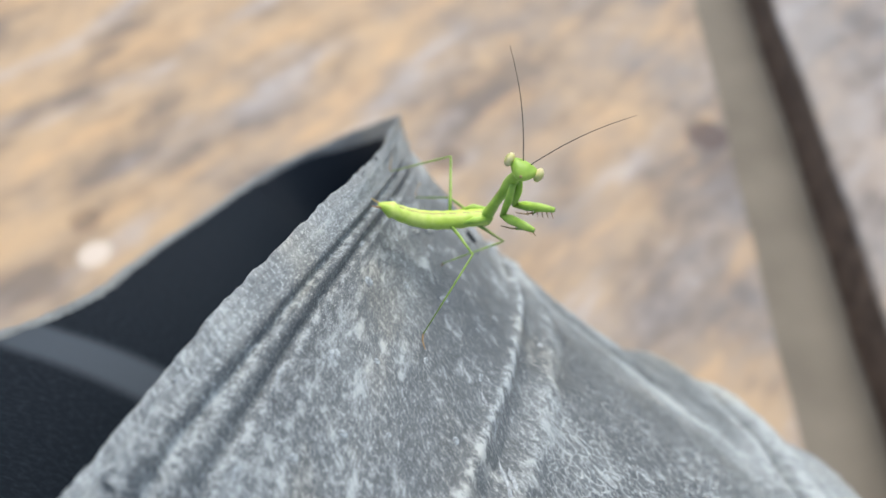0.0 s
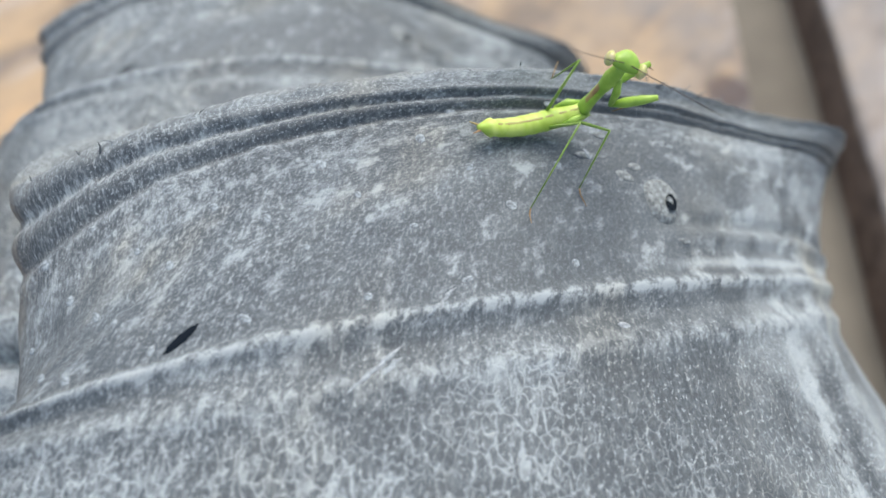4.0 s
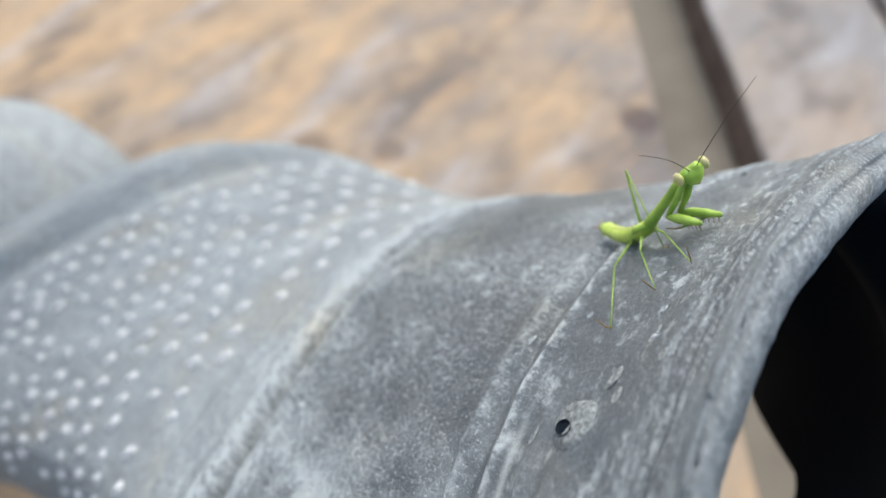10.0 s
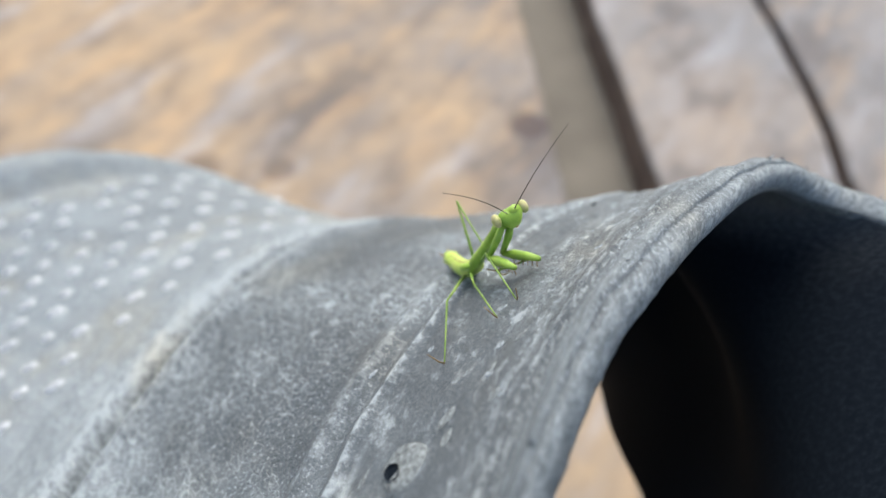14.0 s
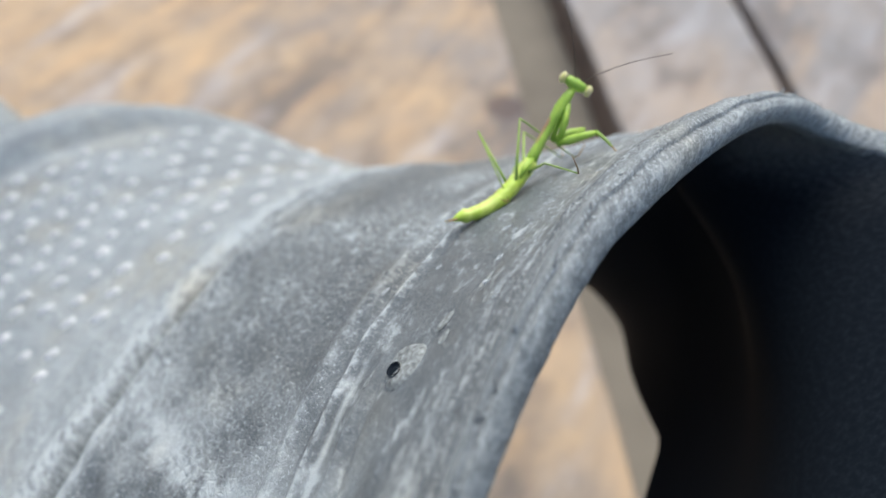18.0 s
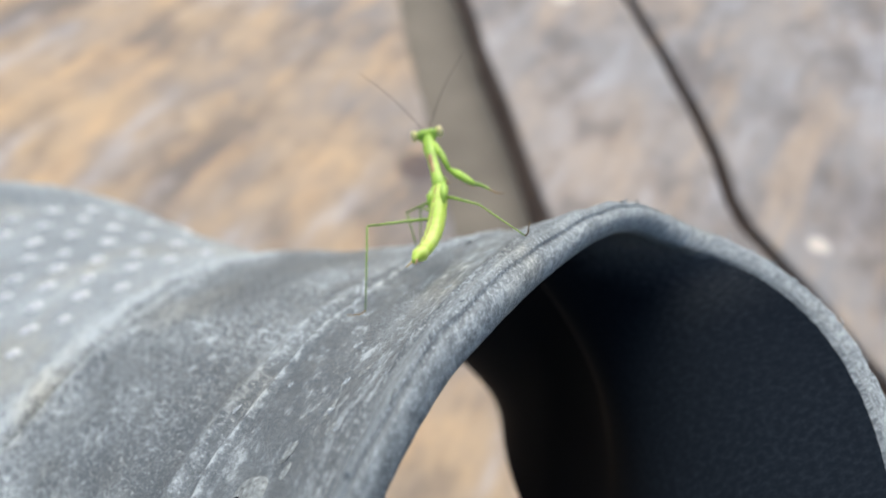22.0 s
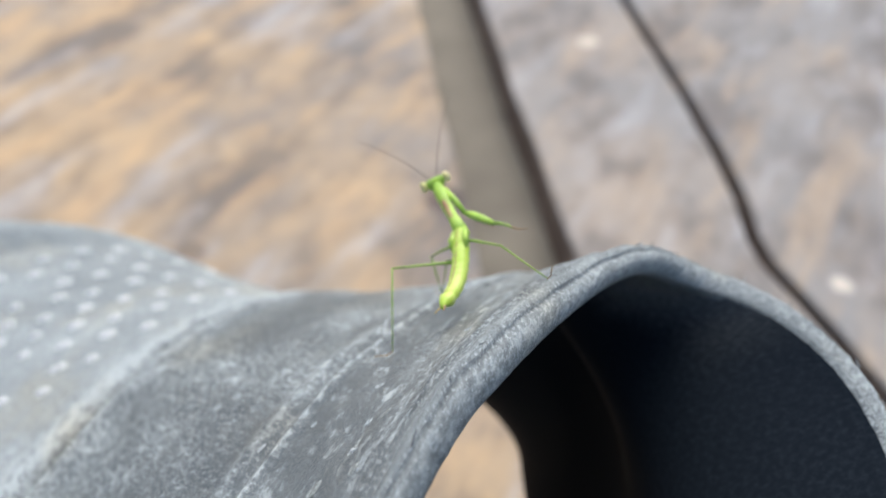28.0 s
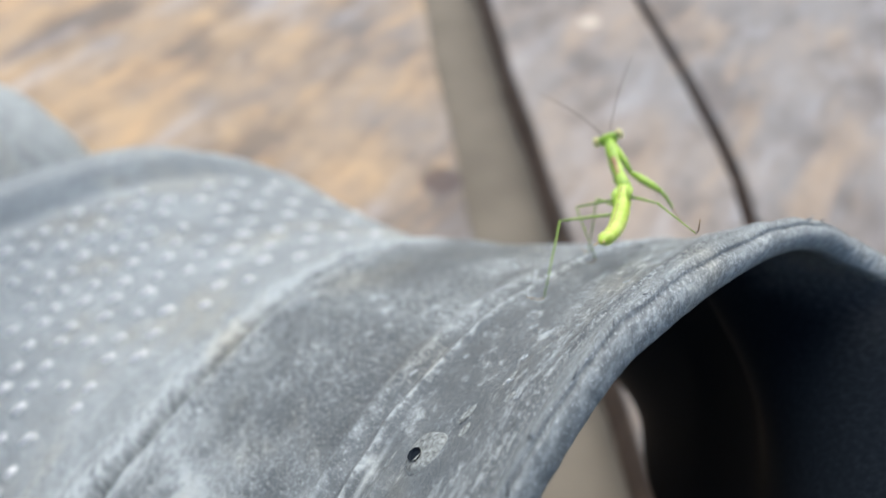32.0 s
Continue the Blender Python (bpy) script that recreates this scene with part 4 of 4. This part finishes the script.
# ---- how things move ----
# seconds; then, on the boot: tail, waist, neck and the line between the eyes
MANTIS = [
    (0.0, 0.0188, 0.0659, 0.0439, 0.0309, 0.0553, 0.0560, 0.0230, 0.0595, 0.0683, 0.52, -0.85, 0.07),
    (1.0, 0.0211, 0.0661, 0.0439, 0.0334, 0.0557, 0.0554, 0.0254, 0.0593, 0.0673, 0.39, -0.91, -0.09),
    (2.0, 0.0235, 0.0666, 0.0438, 0.0328, 0.0541, 0.0571, 0.0255, 0.0576, 0.0694, 0.48, -0.88, 0.04),
    (3.0, 0.0217, 0.0660, 0.0442, 0.0369, 0.0542, 0.0507, 0.0350, 0.0534, 0.0659, 0.75, -0.50, -0.44),
    (4.0, 0.0204, 0.0568, 0.0450, 0.0379, 0.0629, 0.0444, 0.0374, 0.0637, 0.0593, 0.85, -0.26, -0.46),
    (7.0, 0.0277, 0.0486, 0.0484, 0.0319, 0.0670, 0.0448, 0.0368, 0.0779, 0.0537, 0.62, 0.76, -0.20),
    (7.5, 0.0256, 0.0455, 0.0481, 0.0295, 0.0640, 0.0441, 0.0332, 0.0767, 0.0504, 0.01, 0.70, -0.71),
    (8.0, 0.0285, 0.0376, 0.0495, 0.0281, 0.0561, 0.0467, 0.0222, 0.0676, 0.0544, -0.19, 0.61, -0.77),
    (9.0, 0.0205, 0.0311, 0.0520, 0.0241, 0.0467, 0.0480, 0.0182, 0.0596, 0.0516, -0.75, 0.61, -0.25),
    (10.0, 0.0151, 0.0221, 0.0542, 0.0178, 0.0381, 0.0499, 0.0133, 0.0501, 0.0528, -0.91, 0.39, -0.14),
    (11.0, 0.0143, 0.0211, 0.0545, 0.0203, 0.0373, 0.0503, 0.0189, 0.0506, 0.0532, -0.90, 0.39, -0.17),
    (13.0, 0.0142, 0.0195, 0.0550, 0.0198, 0.0351, 0.0509, 0.0172, 0.0475, 0.0538, -0.89, 0.41, -0.22),
    (16.5, 0.0151, 0.0162, 0.0559, 0.0211, 0.0363, 0.0506, 0.0144, 0.0483, 0.0537, -0.88, 0.45, -0.15),
    (17.0, 0.0191, 0.0142, 0.0569, 0.0201, 0.0327, 0.0516, 0.0076, 0.0411, 0.0517, 0.51, 0.66, -0.55),
    (18.0, 0.0267, 0.0343, 0.0502, 0.0095, 0.0361, 0.0498, -0.0023, 0.0443, 0.0553, -0.62, 0.31, -0.72),
    (19.0, 0.0153, 0.0464, 0.0503, -0.0029, 0.0497, 0.0506, -0.0169, 0.0530, 0.0554, -0.58, 0.41, -0.71),
    (20.0, 0.0145, 0.0464, 0.0500, -0.0020, 0.0421, 0.0569, -0.0113, 0.0368, 0.0675, -0.72, 0.46, -0.52),
    (21.0, 0.0099, 0.0493, 0.0489, -0.0083, 0.0462, 0.0515, -0.0209, 0.0453, 0.0596, -0.73, 0.46, -0.51),
    (22.0, 0.0110, 0.0487, 0.0481, -0.0056, 0.0447, 0.0556, -0.0152, 0.0386, 0.0654, -0.75, 0.47, -0.47),
    (23.0, 0.0093, 0.0497, 0.0495, -0.0092, 0.0481, 0.0522, -0.0227, 0.0468, 0.0592, -0.76, 0.48, -0.44),
    (24.0, 0.0124, 0.0479, 0.0467, -0.0031, 0.0441, 0.0560, -0.0098, 0.0373, 0.0677, -0.77, 0.47, -0.42),
    (25.0, 0.0102, 0.0494, 0.0490, -0.0075, 0.0450, 0.0538, -0.0188, 0.0450, 0.0637, -0.79, 0.48, -0.39),
    (26.0, 0.0095, 0.0500, 0.0498, -0.0086, 0.0497, 0.0526, -0.0213, 0.0484, 0.0603, -0.78, 0.48, -0.40),
    (28.5, 0.0109, 0.0491, 0.0470, -0.0045, 0.0450, 0.0560, -0.0112, 0.0378, 0.0671, -0.83, 0.52, -0.20),
    (30.0, 0.0108, 0.0491, 0.0468, -0.0046, 0.0450, 0.0562, -0.0114, 0.0379, 0.0675, -0.83, 0.53, -0.20),
    (31.0, 0.0084, 0.0506, 0.0490, -0.0086, 0.0472, 0.0548, -0.0202, 0.0439, 0.0637, -0.84, 0.52, -0.18),
    (32.0, 0.0071, 0.0473, 0.0493, -0.0088, 0.0406, 0.0554, -0.0172, 0.0343, 0.0659, -0.89, 0.46, -0.02),
]
# seconds; how far the face turns aside from the line of the neck
FACE = ((0, 0, 0, 0), (8.5, 0, 0, 0), (9, 0.72, 0.83, -0.4), (9.5, 1.08, 1.82, -1.01), (14.5, 1.22, 1.82, -0.84), (16.5, 1.2, 1.82, -0.84), (17, -0.34, 0.24, -0.64), (17.5, 0, 0, 0), (32, 0, 0, 0))
# where each foot stands on the boot: seconds, degrees round the leg, metres below the rim
FEET = {
    "hind_left": ((0.0, 97.0, 0.006), (2.0, 97.0, 0.006), (3.0, 97.0, 0.008), (4.5, 103.0, 0.002), (6.5, 104.0, 0.016), (8.5, 106.0, 0.030), (9.0, 104.0, 0.040), (14.5, 105.0, 0.044), (17.0, 110.0, 0.052), (18.0, 105.0, 0.044), (32.0, 105.0, 0.042)),
    "hind_right": ((0.0, 109.0, 0.036), (3.0, 108.0, 0.036), (4.5, 93.0, 0.040), (6.5, 91.0, 0.030), (7.5, 88.0, 0.036), (8.0, 87.0, 0.037), (14.5, 88.0, 0.038), (17.0, 87.0, 0.038), (18.0, 118.0, 0.040), (20.0, 121.0, 0.050), (32.0, 121.0, 0.052)),
    "middle_left": ((0.0, 92.0, 0.020), (4.5, 96.0, 0.020), (6.5, 100.0, 0.012), (8.5, 101.0, 0.022), (14.5, 101.0, 0.034), (17.0, 108.0, 0.036), (18.0, 119.0, 0.047), (32.0, 119.0, 0.046)),
    "middle_right": ((0.0, 96.0, 0.034), (4.5, 92.0, 0.036), (6.5, 90.0, 0.028), (8.5, 94.0, 0.030), (14.5, 97.0, 0.030), (17.0, 100.0, 0.022), (18.0, 110.0, 0.008), (19.0, 121.0, 0.004), (20.0, 124.0, 0.001), (32.0, 124.0, 0.001)),
}
# seconds; the way of the right upper and lower foreleg, on the forebody
REACH = (
    (0.0, 0.17, 0.66, -0.73, -0.12, -0.85, 0.53), (16.5, 0.17, 0.66, -0.73, -0.12, -0.85, 0.53), (17.0, 0.25, 0.68, -0.68, 0.10, -0.60, -0.78), (17.5, 0.40, 0.60, -0.70, 0.30, -0.60, -0.70),
    (18.0, 0.50, 0.70, -0.50, 0.80, -0.20, -0.50), (19.0, 0.75, 0.62, -0.25, 0.45, -0.88, -0.10), (20.0, 0.50, -0.84, -0.20, 0.60, -0.78, -0.12), (31.0, 0.50, -0.84, -0.20, 0.60, -0.78, -0.12), (32.0, 0.50, -0.75, -0.42, 0.10, -0.70, -0.70),
)
ELBOW = Vector((0.0016, 0.0052, -0.0022))
# seconds; then the rim of the second boot before the lens: sideways, down, ahead
SECOND = [
    (0.0, -0.228, 0.044, 0.300),
    (2.0, -0.224, 0.035, 0.300),
    (2.5, -0.164, -0.042, 0.260),
    (3.0, -0.111, -0.076, 0.250),
    (3.5, -0.065, -0.081, 0.250),
    (4.0, -0.015, -0.087, 0.250),
    (4.5, 0.076, -0.088, 0.260),
    (6.5, 0.269, -0.022, 0.300),
    (7.0, 0.490, 0.013, 0.300),
    (8.0, 0.500, 0.050, 0.150),
    (9.0, 0.500, 0.100, -0.150),
    (32.0, 0.500, 0.100, -0.250),
]


def frame_of(x, y, up):
    """A turn with y along a direction and z near up."""
    y = y.normalized()
    x = y.cross(up).normalized() if x is None else x.normalized()
    z = x.cross(y).normalized()
    return Matrix((x, y, z)).transposed().to_4x4()


def nearest_skin(p):
    """Degrees and depth of the boot's skin nearest to a point."""
    spots = [(phi, d) for phi in range(40, 171, 5) for d in (0.0, 0.006, 0.012, 0.02, 0.03, 0.04, 0.05, 0.06)]
    return min(spots, key=lambda q: (boot_at(*q) - p).length)


def mantis_poses(t):
    v = curve_at(MANTIS, t)
    tail, waist, neck, eyes = (Vector(v[k:k + 3]) for k in (0, 3, 6, 9))
    up = normal_at(*nearest_skin(waist))
    body = frame_of(None, waist - tail, up)
    body.translation = waist
    aim = neck - waist
    front = frame_of(None, aim, up + (tail - waist).normalized() * 0.8)
    front.translation = waist
    y = aim.normalized()
    y = (y + Vector(curve_at(FACE, t))).normalized()
    x = (eyes - eyes.dot(y) * y).normalized()
    z = x.cross(y)
    if z.dot(up) + 0.6 * z.dot((tail - waist).normalized()) < 0:
        x, z = -x, -z
    top = Matrix((x, y, z)).transposed().to_4x4()
    top.translation = neck
    back = body.inverted()
    return body, back @ front, back @ top


def leg_poses(t, name, body):
    """Upper and lower leg by two links from the hip to the planted foot, knee raised off the boot."""
    thigh, shin, hip, a, b = legs[name]
    back = body.inverted()
    spot = curve_at(FEET[name], t)
    out = normal_at(*spot)
    foot = back @ (boot_at(*spot) + out * 0.0006)
    out = back.to_3x3() @ out
    way = foot - hip
    reach = min(way.length, 0.985 * (a + b))
    way.normalize()
    along = (a * a - b * b + reach * reach) / (2 * reach)
    rise = math.sqrt(max(0.0, a * a - along * along))
    pole = out + Vector((0.25 if "right" in name else -0.25, 0, 0.3))
    pole = (pole - way * pole.dot(way)).normalized()
    knee = hip + way * along + pole * rise
    upper = frame_of(None, knee - hip, pole)
    upper.translation = hip
    lower = frame_of(None, (hip + way * reach) - knee, way)
    lower.translation = knee
    return upper, lower


def motions():
    walk(boot, BOOT_ROWS)
    whole, fronts, heads = [], [], []
    limbs = {name: ([], []) for name in legs}
    for t, m in BOOT_ROWS:
        body, front, top = mantis_poses(t)
        whole.append((t, m @ body))
        fronts.append((t, front))
        heads.append((t, top))
        for name, (uppers, lowers) in limbs.items():
            upper, lower = leg_poses(t, name, body)
            uppers.append((t, upper))
            lowers.append((t, lower))
    walk(mantis, whole)
    walk(head, heads)
    for ob in (chest, *fore):
        walk(ob, fronts)
    for side, (femur, tibia, tarsus, spines) in arms.items():
        uppers, lowers = [], []
        for t, m in BOOT_ROWS:
            v = curve_at(REACH, t if side > 0 else min(t, 16.5))
            upper = frame_of(None, Vector((v[0] * side, v[1], v[2])), Vector((0.3 * side, 0.5, 1)))
            upper.translation = Vector((ELBOW.x * side, ELBOW.y, ELBOW.z))
            lower = frame_of(None, Vector((v[3] * side, v[4], v[5])), Vector((0.3 * side, 0.5, 1)))
            lower.translation = upper @ Vector((0, 0.0072, 0))
            uppers.append((t, upper))
            lowers.append((t, lower))
        for ob in (femur, *spines):
            walk(ob, uppers)
        for ob in (tibia, tarsus):
            walk(ob, lowers)
    for name, (uppers, lowers) in limbs.items():
        walk(legs[name][0], uppers)
        walk(legs[name][1], lowers)
    rows = []
    for t, m in BOOT_ROWS:
        x, y, z = curve_at(SECOND, t)
        eye = [e for s, e in filled(CAM_ROWS, 4.5, 6.5, 4) if abs(s - t) < 1e-6][0]
        turned = m.to_3x3().to_4x4()
        turned = turned @ pose(0, 0, 0, -8)
        rim = turned @ boot_at(90, 0.0)
        there = (eye @ Vector((x, -y, -z))) - rim
        rows.append((t, Matrix.Translation(there) @ turned))
    walk(other_boot, rows)


motions()
